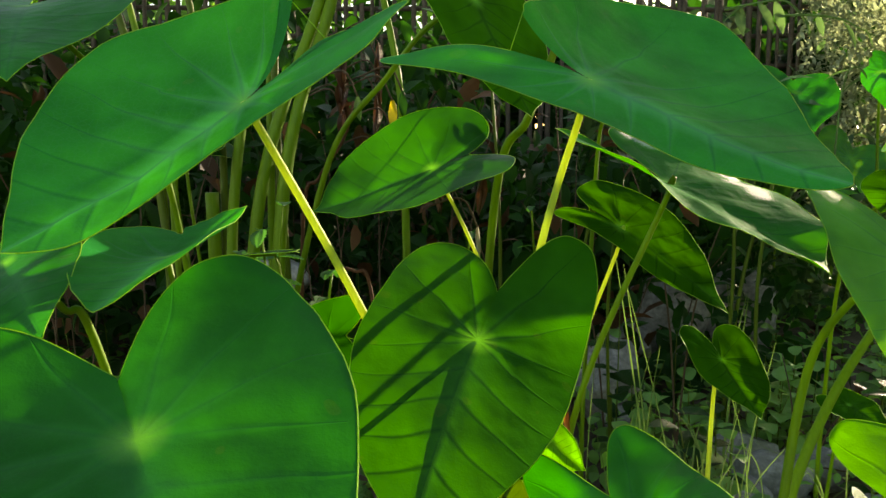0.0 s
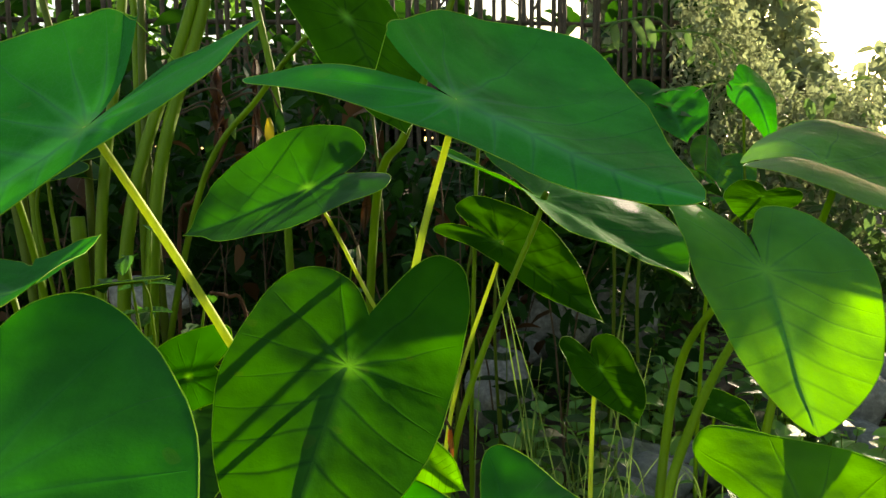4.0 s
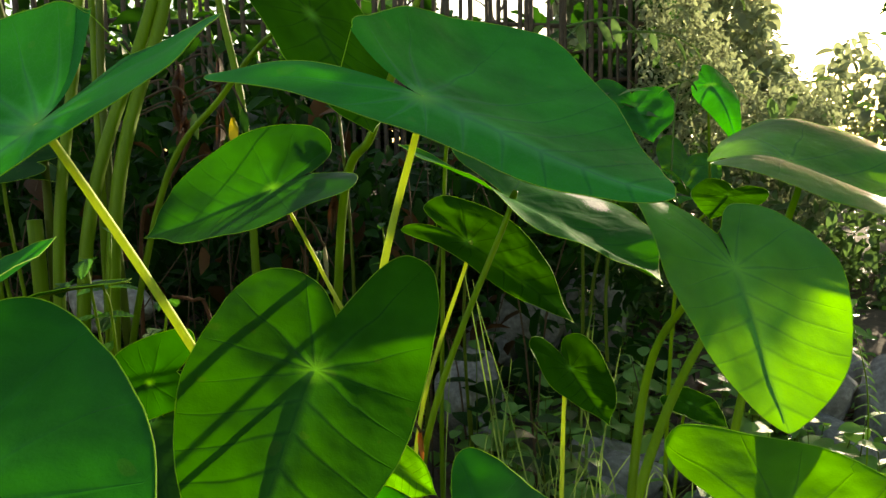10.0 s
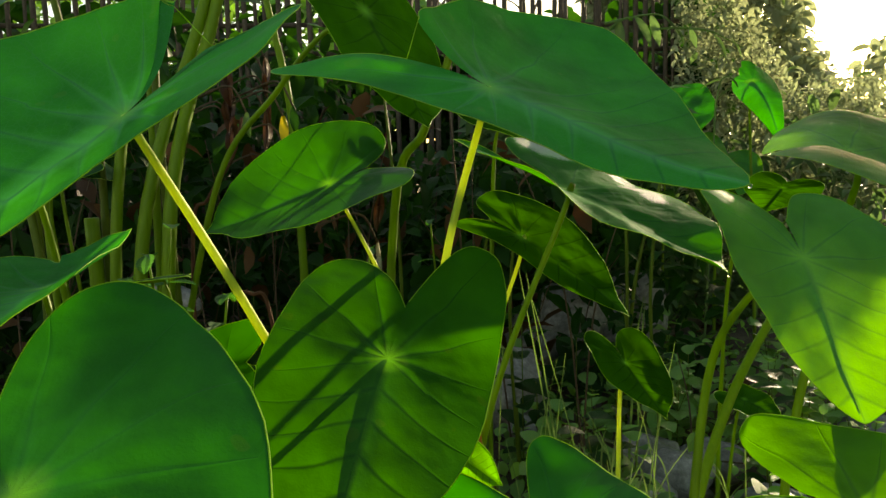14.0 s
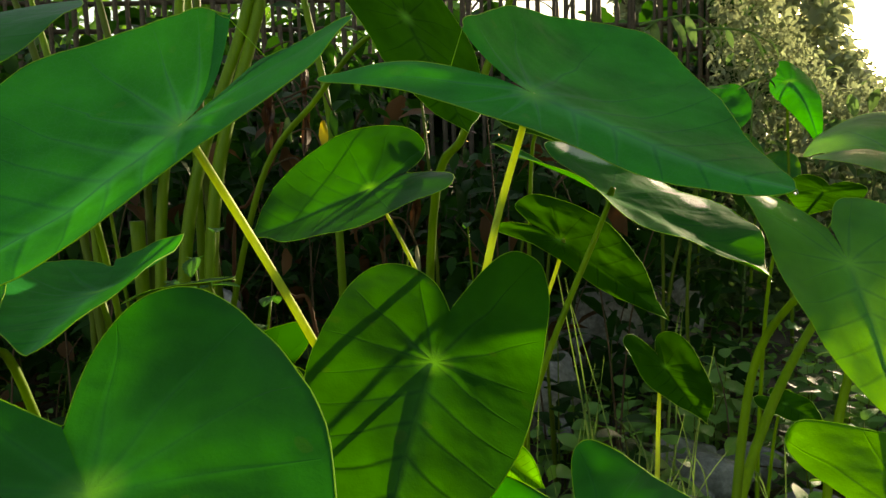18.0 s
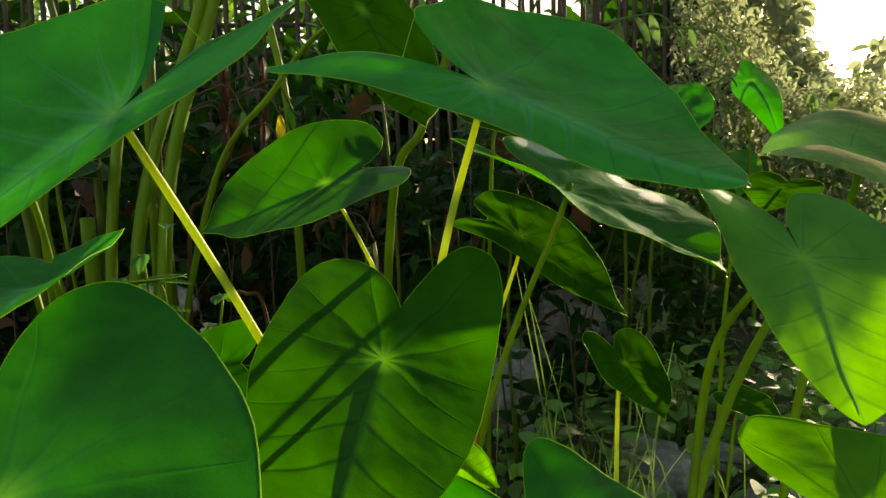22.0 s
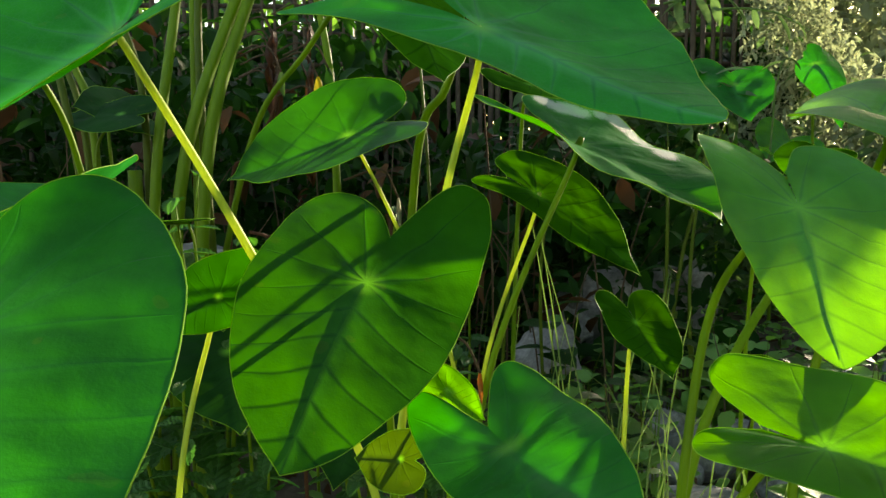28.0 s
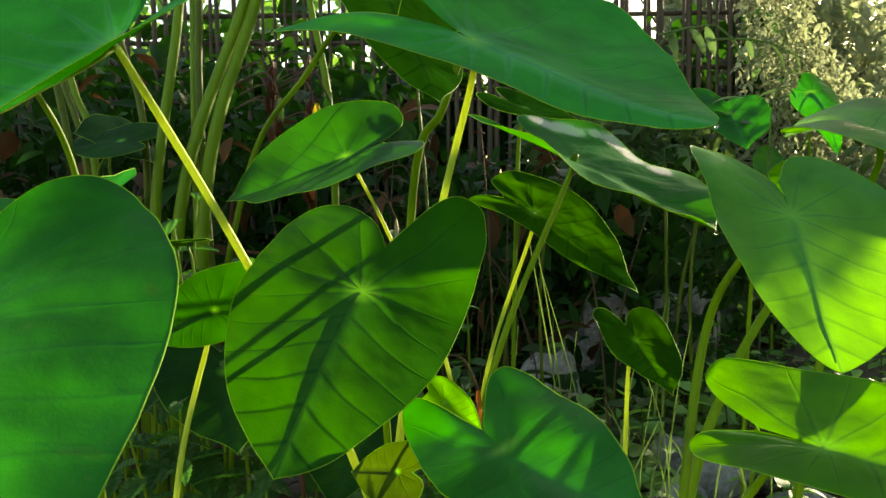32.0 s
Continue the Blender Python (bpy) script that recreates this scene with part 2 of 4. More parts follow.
# far leaves paled so that their colour carries the sun's haze
FAR_HAZY = small_leaf("haze_paled_foliage", (0.23, 0.27, 0.17), (0.36, 0.43, 0.22), 0.5)
NETTLE = small_leaf("nettle_leaf", (0.035, 0.11, 0.03), (0.10, 0.40, 0.03), 0.4)
GRASS = small_leaf("grass_blade", (0.10, 0.18, 0.05), (0.17, 0.30, 0.06), 0.4)
YELLOW = small_leaf("yellow_leaf", (0.55, 0.42, 0.03), (0.85, 0.65, 0.03), 0.5)
DRY = small_leaf("dry_leaf", (0.075, 0.040, 0.018), (0.16, 0.06, 0.02), 0.25, 0.06)
PALE_DRY = small_leaf("pale_dry_leaf", (0.42, 0.40, 0.28), (0.45, 0.42, 0.26), 0.4)
ORANGE = small_leaf("orange_dry_leaf", (0.45, 0.14, 0.03), (0.55, 0.16, 0.02), 0.4)
RUST = small_leaf("rust_red_leaf", (0.075, 0.036, 0.020), (0.15, 0.055, 0.02), 0.3)


def mottled(name, stops, scale, rough=0.9, bump=0.6, dist=0.02):
    k = Nodes(name)
    n = k.math("ADD", k.math("MULTIPLY", k.noise(scale, 6, rough=0.7), 0.6), k.math("MULTIPLY", k.noise(scale * 7, 5), 0.4))
    col = k.ramp(n, *stops)
    k.bump(k.math("ADD", n, k.math("MULTIPLY", k.noise(scale * 30, 4), 0.3)), bump, dist)
    return k.finish(col, rough, 0.25)


SOIL = mottled("dark_soil", ((0.3, (0.032, 0.023, 0.016)), (0.55, (0.10, 0.072, 0.050)), (0.75, (0.19, 0.15, 0.11))), 6, 0.95)
ROCK = mottled("grey_rock", ((0.3, (0.06, 0.057, 0.050)), (0.5, (0.19, 0.183, 0.168)), (0.7, (0.40, 0.39, 0.37))), 9, 0.85, 0.8, 0.015)
RED_STEM = mottled("red_brown_stem", ((0.3, (0.06, 0.022, 0.010)), (0.7, (0.16, 0.065, 0.03))), 30, 0.8)
TWIG = mottled("dry_twig", ((0.3, (0.04, 0.025, 0.014)), (0.7, (0.13, 0.085, 0.05))), 30, 0.9)
BAMBOO = mottled("weathered_fence_wood", ((0.3, (0.035, 0.026, 0.018)), (0.7, (0.11, 0.085, 0.06))), 18, 0.85)
BARK = mottled("bark", ((0.3, (0.05, 0.04, 0.03)), (0.7, (0.16, 0.13, 0.10))), 12, 0.9, 0.9, 0.03)


# ---- makers ----
def mesh_object(name, verts, faces, material, parent=None, label="", smooth=True):
    me = bpy.data.meshes.new(name)
    me.from_pydata([tuple(v) for v in verts], [], faces)
    me.materials.append(material)
    if smooth:
        me.polygons.foreach_set("use_smooth", [True] * len(me.polygons))
    me.update()
    ob = new(name, me)
    if parent:
        ob.parent = parent
        ob.matrix_parent_inverse = parent.matrix_world.inverted()
    return tagged(ob, label)


def thing(name, place, label, category, group="", kind=""):
    ob = new(name)
    ob.empty_display_size = 0.05
    ob.matrix_world = Matrix.Translation(place)
    return tagged(ob, label, category, group, kind)


def spline(points, n=8):
    """Smooth line through the points."""
    p = [Vector(q) for q in points]
    p = [p[0] * 2 - p[1]] + p + [p[-1] * 2 - p[-2]]
    out = []
    for i in range(1, len(p) - 2):
        a, b, c, d = p[i - 1:i + 3]
        for k in range(n):
            t = k / n
            out.append(0.5 * (2 * b + (c - a) * t + (2 * a - 5 * b + 4 * c - d) * t * t + (3 * b - a - 3 * c + d) * t ** 3))
    out.append(p[-2])
    return out


def tube(path, radius, sides=8, ends=True):
    """Vertices and faces of a round rod along a path; radius is a function of 0 to 1."""
    verts, faces = [], []
    up = Vector((0.3, 0.9, 0.2))
    last = len(path) - 1
    for i, p in enumerate(path):
        d = (path[min(i + 1, last)] - path[max(i - 1, 0)]).normalized()
        s = d.cross(up).normalized()
        u = s.cross(d)
        r = radius(i / last)
        verts += [p + (s * math.cos(a) + u * math.sin(a)) * r for a in (2 * math.pi * k / sides for k in range(sides))]
    for i in range(last):
        for k in range(sides):
            a, b = i * sides + k, i * sides + (k + 1) % sides
            faces.append((a, b, b + sides, a + sides))
    if ends:
        faces.append(tuple(range(sides - 1, -1, -1)))
        faces.append(tuple(last * sides + k for k in range(sides)))
    return verts, faces


def bezier(p0, p1, p2, p3, n):
    t = np.linspace(0, 1, n, endpoint=False)[:, None]
    return (1 - t) ** 3 * p0 + 3 * (1 - t) ** 2 * t * p1 + 3 * (1 - t) * t * t * p2 + t ** 3 * p3


def half_heart(L, w, l, s, a, yw, full, blunt, n, gape=0.10):
    """One half of a heart-shaped outline: tip, widest place, back lobe, notch."""
    A = np.array
    T, W, K, S = A([0.0, L]), A([w, yw]), A([a * w, -l]), A([0.0, -s])
    return np.vstack([
        bezier(T, T + A([(0.10 + 0.35 * blunt) * w, -(0.20 - 0.17 * blunt) * L]), W + A([0, full * (L - yw)]), W, n),
        bezier(W, W - A([0, 0.62 * (yw + l)]), K + A([0.34 * w, 0]), K, n),
        bezier(K, K - A([0.32 * w, 0.02 * l]), S + A([gape * w, -0.35 * (l - s)]), S, n), S[None]])


def turn_of(yaw, pitch, roll):
    return Matrix.Rotation(yaw, 3, "Z") @ Matrix.Rotation(pitch, 3, "X") @ Matrix.Rotation(roll, 3, "Y")


def taro_leaf(label, joint, turn, length, widths, lobes, notch, shape, folds, droop, lifts, curve, sweep, full, blunt, stalk, material=None,
              stalk_material_=None, thick=0.006, group="taro leaves", detail=14, veins=6, wave=0.012, seed=0, drop=False, gape=0.10, dew=(), ragged=0.0):
    """A taro leaf: a heart-shaped blade on a stalk. joint: where the stalk meets the blade; stalk: the further places down to the ground."""
    rnd = random.Random(seed)
    material = material or LEAF
    base = stalk[-1]
    top = thing("taro_leaf", base, label, "leaf", group)
    L, rings = length, detail
    R = turn_of(*turn)
    J = Vector(joint)
    verts, faces, phase, vwidth, midrib, joint_far, rims, glint = [], [], [], [], [], [], [], []
    ph1, ph2 = rnd.uniform(0, 6), rnd.uniform(0, 6)

    def surface(x, y, side, w, l, fold, lift):
        ax = abs(x)
        z = math.tan(fold) * (math.sqrt(ax * ax + (0.06 * w) ** 2) - 0.06 * w) - curve * ax * ax / w
        z += -droop * y * y / L if y > 0 else lift * y * y / l
        rr = math.hypot(ax / w, y / L)
        ang = math.atan2(y / L, side * ax / w)
        z += wave * L * rr * rr * (math.sin(5 * ang + ph1) + 0.6 * math.sin(9 * ang + ph2))
        z += 0.030 * L * min(1, 2 * rr) * noise.noise((side * ax / L * 2.2 + seed, y / L * 2.2, seed * 1.7))
        z += 0.008 * L * min(1, 2 * rr) * noise.noise((side * ax / L * 6, y / L * 6 + seed, seed * 0.7))
        return z

    halves = []
    for i, side in enumerate((1, -1)):
        w, l, fold, lift = widths[i] * L, lobes[i] * L, folds[i], lifts[i]
        edge = half_heart(L, w, l, notch * L, shape[2 * i], shape[2 * i + 1] * L, full, blunt, detail, gape)
        rim, start = [], len(verts)
        for q, (ex, ey) in enumerate(edge):
            ang = math.atan2(ey, side * ex)
            bump_ = 1 + (0.016 * noise.noise((math.cos(ang) * 2.2 + seed, math.sin(ang) * 2.2, 0.3)) + 0.012 * noise.noise((math.cos(ang) * 6, math.sin(ang) * 6 + seed, 0.8))) * min(1, 6 * ex / w)
            ex, ey = ex * bump_, ey * bump_
            if ragged and q > 2.25 * detail:
                ex += ragged * w * abs(noise.noise((q * 1.7, seed, side))) * min(1, 8 * ex / w)
            for r in range(rings + 1):
                v = (r / rings) ** 0.9
                x, y = ex * v, ey * v
                g = y - 0.62 * x + 0.22 * x * x / w
                if g >= 0:
                    p = g / L * veins
                    vw = 0.0046 * (1.0 - 0.95 * min(1, x / w)) ** 1.6 / L * veins
                else:
                    an = math.atan2(0.62, 1.0) - math.atan2(y, max(x, 1e-5))
                    p = -an / radians(33)
                    vw = 0.0040 * (1.0 - 0.92 * v) ** 1.5 / max(0.02, math.hypot(x, y)) / radians(33)
                p += 0.10 * noise.noise((x / L * 5 + seed, side * 3 + y / L * 5, 0.5)) * min(1, x / (0.25 * w))
                glint.append(max([0.0] + [math.exp(-(((side * x / L - a) ** 2 + (y / L - b) ** 2) / (c * c))) for a, b, c in dew]))
                z = surface(x, y, side, w, l, fold, lift)
                z += 0.0018 * min(1, x / (0.3 * w)) * abs(math.sin(math.pi * p)) * (1 - v ** 4) * (L / 0.3)
                phase.append(p)
                joint_far.append(math.hypot(x, y) / (0.10 * L))
                vwidth.append(vw * min(1.0, L / 0.2))
                midrib.append(x / (0.0055 * (1.15 - max(0, y) / L) + 0.0006) if y > -notch * L * 0.2 else 9.0)
                q = J + R @ Vector((side * x + sweep * max(0, y) ** 2 / L, y, z))
                verts.append(q)
                if r == rings:
                    rim.append(q)
        n = rings + 1
        for k in range(len(edge) - 1):
            for r in range(rings):
                a = start + k * n + r
                f = (a, a + 1, a + n + 1, a + n)
                faces.append(f[::-1] if side > 0 else f)
        rims.append(rim)
    blade = mesh_object("blade", verts, faces, material, top)
    me = blade.data
    for key, values in (("vein_phase", phase), ("vein_width", vwidth), ("midrib", midrib), ("joint", joint_far), ("dew", glint)):
        me.attributes.new(key, "FLOAT", "POINT").data.foreach_set("value", values)
    bm = bmesh.new()
    bm.from_mesh(me)
    bmesh.ops.remove_doubles(bm, verts=bm.verts, dist=0.00005)
    bmesh.ops.recalc_face_normals(bm, faces=bm.faces)
    bm.to_mesh(me)
    bm.free()
    loop = rims[0] + rims[1][::-1][1:]
    v, f = tube(loop, lambda t: 0.0005, 5)
    mesh_object("leaf_margin", v, f, RIM, blade, "pale thin leaf margin")
    up = R @ Vector((0, 0, 1))
    tip_side = []
    for i in range(13):
        y = L * 0.93 * i / 12
        tip_side.append(J + R @ Vector((sweep * y * y / L, y, surface(0, y, 1, widths[0] * L, lobes[0] * L, 0, 0))) - up * (0.0038 * (1 - i / 12) * (L / 0.3) + 0.0012))
    v, f = tube(tip_side, lambda t: 0.0036 * (1 - t) * (L / 0.3) + 0.0006, 7)
    mesh_object("midrib", v, f, STALK, blade, "raised pale midrib")
    if drop:
        bm = bmesh.new()
        bmesh.ops.create_icosphere(bm, subdivisions=2, radius=0.0024)
        tip = rims[0][0] - Vector((0, 0, 0.0028))
        for q in bm.verts:
            q.co.z *= 1.25 if q.co.z > 0 else 1.0
        pts_, fcs = [q.co + tip for q in bm.verts], [tuple(q.index for q in g.verts) for g in bm.faces]
        bm.free()
        mesh_object("water_drop", pts_, fcs, WATER, blade, "clear hanging water drop")
    path = spline([J - up * 0.002] + [Vector(s) for s in stalk], 9)
    v, f = tube(path, lambda t: thick * (0.52 + 0.48 * t), 12)
    mesh_object("stalk", v, f, stalk_material_ or STALK, top, "smooth fleshy leaf stalk")
    return top


# ---- the taro leaves ----
taro_leaf("broad dark green taro leaf with bluish waxy sheen",
          (0.16, 0.884, 0.911), (-2, -0.494, 0.428), 0.279, (0.33, 1.296), (0.856, 0.396), 0.36, (0.42, -0.138, 0.274, 0.1), (-0.179, -0.292), -0.131, (-0.343, 0.346), -0.221, 0.062, 0.187, 1.0,
          [(0.165, 0.975, 0.875), (0.126, 1.013, 0.715), (0.07, 1, 0.433), (0.03, 1, 0)], stalk_material_=STALK_PALE, detail=20, thick=0.0065, drop=True, seed=1, gape=0.06, material=LEAF_WAX)
taro_leaf("large green taro leaf glowing near its notch",
          (-0.177, 0.717, 0.88), (2.056, -0.681, -0.065), 0.220, (0.658, 0.507), (0.429, 0.729), 0.42, (0.067, 0.197, 0.458, 0.041), (0.53, -0.121), -0.182, (0.436, -0.065), -0.129, -0.392, 0.592, 0.80,
          [(-0.178, 0.77, 0.864), (-0.093, 0.851, 0.673), (0.02, 0.97, 0.38), (0.1, 1.05, 0)], stalk_material_=STALK_PALE, detail=20, gape=0.30, ragged=0.16, material=LEAF_WAX, seed=2)
taro_leaf("small bright green taro leaf lit from behind",
          (-0.018, 1.304, 0.799), (1.655, -0.403, -0.334), 0.207, (0.692, 0.664), (0.58, 0.588), 0.308, (0.54, 0.041, 0.526, 0.1), (0.295, 0.063), -0.032, (-0.093, -0.152), -0.035, 0.081, 0.741, 0.23,
          [(0.002, 1.347, 0.766), (0.058, 1.353, 0.649), (0.15, 1.368, 0.425), (0.22, 1.38, 0)], thick=0.0045, stalk_material_=STALK_PALE, material=LEAF_DARKER, seed=3)
taro_leaf("heart-shaped taro leaf crossed by stalk shadows",
          (0.036, 0.8, 0.643), (2.75, -0.558, -0.354), 0.228, (0.52, 0.473), (0.552, 0.767), 0.327, (0.592, 0.029, 0.58, -0.031), (-0.041, -0.057), 0.045, (0.003, 0.136), 0.001, -0.047, 0.635, 0.47,
          [(0.05, 0.88, 0.56), (0.06, 0.95, 0.3), (0.06, 0.97, 0)], detail=20, material=LEAF_LIT, seed=4)
taro_leaf("very large dark green taro leaf with soft sheen",
          (-0.179, 0.445, 0.675), (-2.63, -0.266, 0.249), 0.250, (0.695, 0.526), (0.523, 0.573), 0.238, (0.58, -0.05, 0.661, -0.033), (0.189, 0.111), 0.235, (0.267, 0.156), 0.097, -0.024, 0.374, 0.07,
          [(-0.19, 0.55, 0.55), (-0.2, 0.68, 0.3), (-0.21, 0.75, 0)], detail=20, seed=5)
taro_leaf("hanging taro leaf with sunlit yellow-green tip",
          (0.528, 0.888, 0.71), (-3.228, -0.818, -0.185), 0.207, (0.497, 0.674), (0.602, 0.52), 0.281, (0.743, 0.061, 0.39, 0.016), (0.165, 0.087), 0.022, (-0.315, -0.089), 0.003, 0.005, 0.533, 0.74,
          [(0.493, 0.953, 0.648), (0.468, 0.995, 0.55), (0.436, 0.976, 0.343), (0.42, 0.98, 0)], detail=20, thick=0.0075, material=LEAF_MID, drop=True, seed=6)
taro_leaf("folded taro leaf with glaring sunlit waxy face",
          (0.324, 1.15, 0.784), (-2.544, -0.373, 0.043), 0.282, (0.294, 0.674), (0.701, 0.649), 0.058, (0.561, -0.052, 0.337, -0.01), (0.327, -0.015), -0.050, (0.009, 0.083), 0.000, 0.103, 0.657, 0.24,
          [(0.322, 1.15, 0.763), (0.195, 1.15, 0.43), (0.15, 1.15, 0)], detail=18, wave=0.03, material=LEAF_GLARE, drop=True, seed=7,
          # places and sizes of the painted glare patches
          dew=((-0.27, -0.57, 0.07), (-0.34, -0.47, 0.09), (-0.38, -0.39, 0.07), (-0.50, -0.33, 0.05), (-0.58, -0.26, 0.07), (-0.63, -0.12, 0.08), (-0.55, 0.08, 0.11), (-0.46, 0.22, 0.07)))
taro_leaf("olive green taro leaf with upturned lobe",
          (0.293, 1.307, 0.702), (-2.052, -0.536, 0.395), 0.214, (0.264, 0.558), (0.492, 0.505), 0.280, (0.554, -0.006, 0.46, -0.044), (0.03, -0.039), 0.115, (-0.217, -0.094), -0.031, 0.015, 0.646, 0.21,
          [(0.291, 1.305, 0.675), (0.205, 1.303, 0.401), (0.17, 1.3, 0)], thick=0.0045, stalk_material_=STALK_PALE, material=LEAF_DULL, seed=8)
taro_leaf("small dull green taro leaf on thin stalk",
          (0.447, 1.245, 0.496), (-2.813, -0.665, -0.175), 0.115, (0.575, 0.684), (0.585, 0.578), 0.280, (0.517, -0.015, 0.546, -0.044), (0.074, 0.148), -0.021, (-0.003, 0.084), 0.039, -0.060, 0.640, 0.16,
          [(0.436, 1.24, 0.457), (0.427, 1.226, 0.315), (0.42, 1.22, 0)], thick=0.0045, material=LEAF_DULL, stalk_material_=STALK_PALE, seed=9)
taro_leaf("yellow-green taro leaf half hidden behind another",
          (-0.142, 0.912, 0.609), (2.092, -0.23, -1.335), 0.073, (0.654, 0.519), (0.81, 0.508), 0.421, (0.626, -0.066, 0.693, -0.073), (0.194, 0.074), 0.066, (0.128, -0.004), 0.042, -0.148, 0.581, 0.61,
          [(-0.163, 0.965, 0.567), (-0.203, 0.936, 0.373), (-0.23, 0.94, 0)], thick=0.0045, material=LEAF_DARKER, stalk_material_=STALK_PALE, seed=10)
taro_leaf("taro leaf with raised narrow lobe and pointed tip",
          (-0.299, 0.857, 0.721), (3.263, 0.01, 0.249), 0.243, (0.342, 0.388), (0.646, 0.576), 0.515, (0.436, -0.08, 0.345, 0.064), (0.073, -0.098), 0.010, (0.114, 0.173), -0.357, 0.033, 0.528, 0.39,
          [(-0.285, 0.86, 0.62), (-0.28, 0.93, 0.3), (-0.27, 0.95, 0)], seed=11, gape=0.27, material=LEAF_WAX)
taro_leaf("shaded taro leaf among the tall stalks",
          (-0.441, 0.795, 0.724), (-2.511, -0.234, 0.451), 0.164, (0.62, 0.463), (0.55, 0.55), 0.280, (0.5, -0.05, 0.5, -0.069), (0.08, 0.097), 0.052, (0, 0), 0.042, -0.003, 0.593, 0.19,
          [(-0.405, 0.833, 0.67), (-0.381, 0.873, 0.593), (-0.3, 1, 0)], material=LEAF, seed=12)
taro_leaf("low dark taro leaf with bright green edge",
          (0.161, 0.623, 0.533), (-2.958, 0.092, 0.582), 0.197, (0.321, 0.351), (0.671, 0.564), 0.267, (0.568, 0.047, 0.757, 0.017), (0.292, 0.039), 0.108, (0.293, 0.188), 0.097, -0.146, 0.584, 0.11,
          [(0.17, 0.68, 0.45), (0.16, 0.76, 0.25), (0.15, 0.8, 0)], detail=18, material=LEAF, seed=13)
taro_leaf("bright yellow-green taro leaf with sharp shadow",
          (0.435, 0.630, 0.524), (-2.301, -0.1, 0.468), 0.199, (0.328, 0.53), (0.516, 0.616), 0.272, (0.556, -0.107, 0.554, -0.052), (0.31, -0.04), 0.108, (-0.09, 0.073), 0.040, 0.018, 0.565, 0.09,
          [(0.435, 0.745, 0.455), (0.36, 0.81, 0.25), (0.34, 0.83, 0)], material=LEAF_YOUNG, detail=18, seed=14)
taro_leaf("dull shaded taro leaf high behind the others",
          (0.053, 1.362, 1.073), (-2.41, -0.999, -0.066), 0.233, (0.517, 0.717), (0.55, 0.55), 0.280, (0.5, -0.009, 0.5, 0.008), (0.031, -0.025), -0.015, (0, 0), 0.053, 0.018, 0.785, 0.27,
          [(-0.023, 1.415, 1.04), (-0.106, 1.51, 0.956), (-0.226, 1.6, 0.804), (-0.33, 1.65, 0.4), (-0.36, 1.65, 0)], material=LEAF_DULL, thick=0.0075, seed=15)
taro_leaf("young pale green taro leaf low on its stalk",
          (0.123, 0.905, 0.495), (-1.914, -0.544, 0.748), 0.057, (0.619, 0.511), (0.402, 0.538), 0.380, (0.499, -0.05, 0.489, -0.049), (0.073, 0.025), 0.104, (0.024, -0.012), 0.073, 0.009, 0.578, 0.10,
          [(0.125, 0.93, 0.4), (0.14, 0.95, 0)], thick=0.004, material=LEAF_YOUNG, seed=16)
taro_leaf("yellowing low taro leaf near the soil",
          (0.068, 0.852, 0.432), (1.133, -0.101, -0.869), 0.064, (0.573, 0.617), (0.548, 0.55), 0.280, (0.499, -0.046, 0.5, -0.051), (0.074, 0.079), 0.110, (0, 0), 0.067, 0.022, 0.599, 0.13,
          [(0.068, 0.88, 0.35), (0.06, 0.9, 0)], thick=0.004, material=LEAF_YELLOWING, seed=17)
taro_leaf("broad pale taro leaf in hazy sunlight",
          (0.821, 1.236, 0.826), (-2.165, -0.391, 0.267), 0.378, (0.712, 0.864), (0.277, 0.34), 0.240, (0.352, -0.041, 0.292, 0.047), (0.331, 0.135), 0.018, (-0.381, -0.528), 0.149, 0.011, 0.690, 0.36,
          [(0.845, 1.245, 0.785), (0.80, 1.22, 0.69), (0.71, 1.2, 0.35), (0.68, 1.18, 0)], material=LEAF_MID, detail=18, thick=0.0085, drop=True, seed=18, gape=0.17)
taro_leaf("pale hanging taro leaf behind a broad one",
          (1.665, 3.086, 1.093), (-3.286, -0.355, 0.233), 0.377, (0.207, 0.24), (0.222, 0.581), 0.381, (0.436, 0.109, 0.519, -0.221), (-0.065, -0.029), 0.331, (0.063, 0.103), 0.271, 0.096, 0.254, 0.73,
          [(1.68, 3.13, 1.0), (1.72, 3.16, 0.5), (1.74, 3.16, 0)], material=LEAF, thick=0.008, drop=True, seed=27, gape=0.28)
taro_leaf("backlit taro leaf with spread lobes by the fence",
          (1.37, 3.15, 1.018), (2.981, -0.585, -0.08), 0.259, (0.662, 0.618), (0.614, 0.531), 0.321, (0.533, -0.057, 0.603, -0.081), (0.146, 0.133), 0.028, (0.076, 0.048), 0.037, -0.078, 0.554, 0.11,
          [(1.36, 3.19, 0.93), (1.36, 3.24, 0.4), (1.36, 3.24, 0)], material=LEAF, seed=19)
taro_leaf("small sun-dappled taro leaf behind larger ones",
          (1.64, 3.24, 0.765), (2.54, -0.538, -0.611), 0.250, (0.604, 0.635), (0.562, 0.574), 0.278, (0.531, -0.065, 0.603, -0.061), (0.147, 0.141), 0.076, (0.003, 0.078), 0.038, -0.083, 0.552, 0.10,
          [(1.64, 3.28, 0.66), (1.63, 3.31, 0.3), (1.63, 3.31, 0)], material=LEAF_MID, thick=0.008, seed=20)
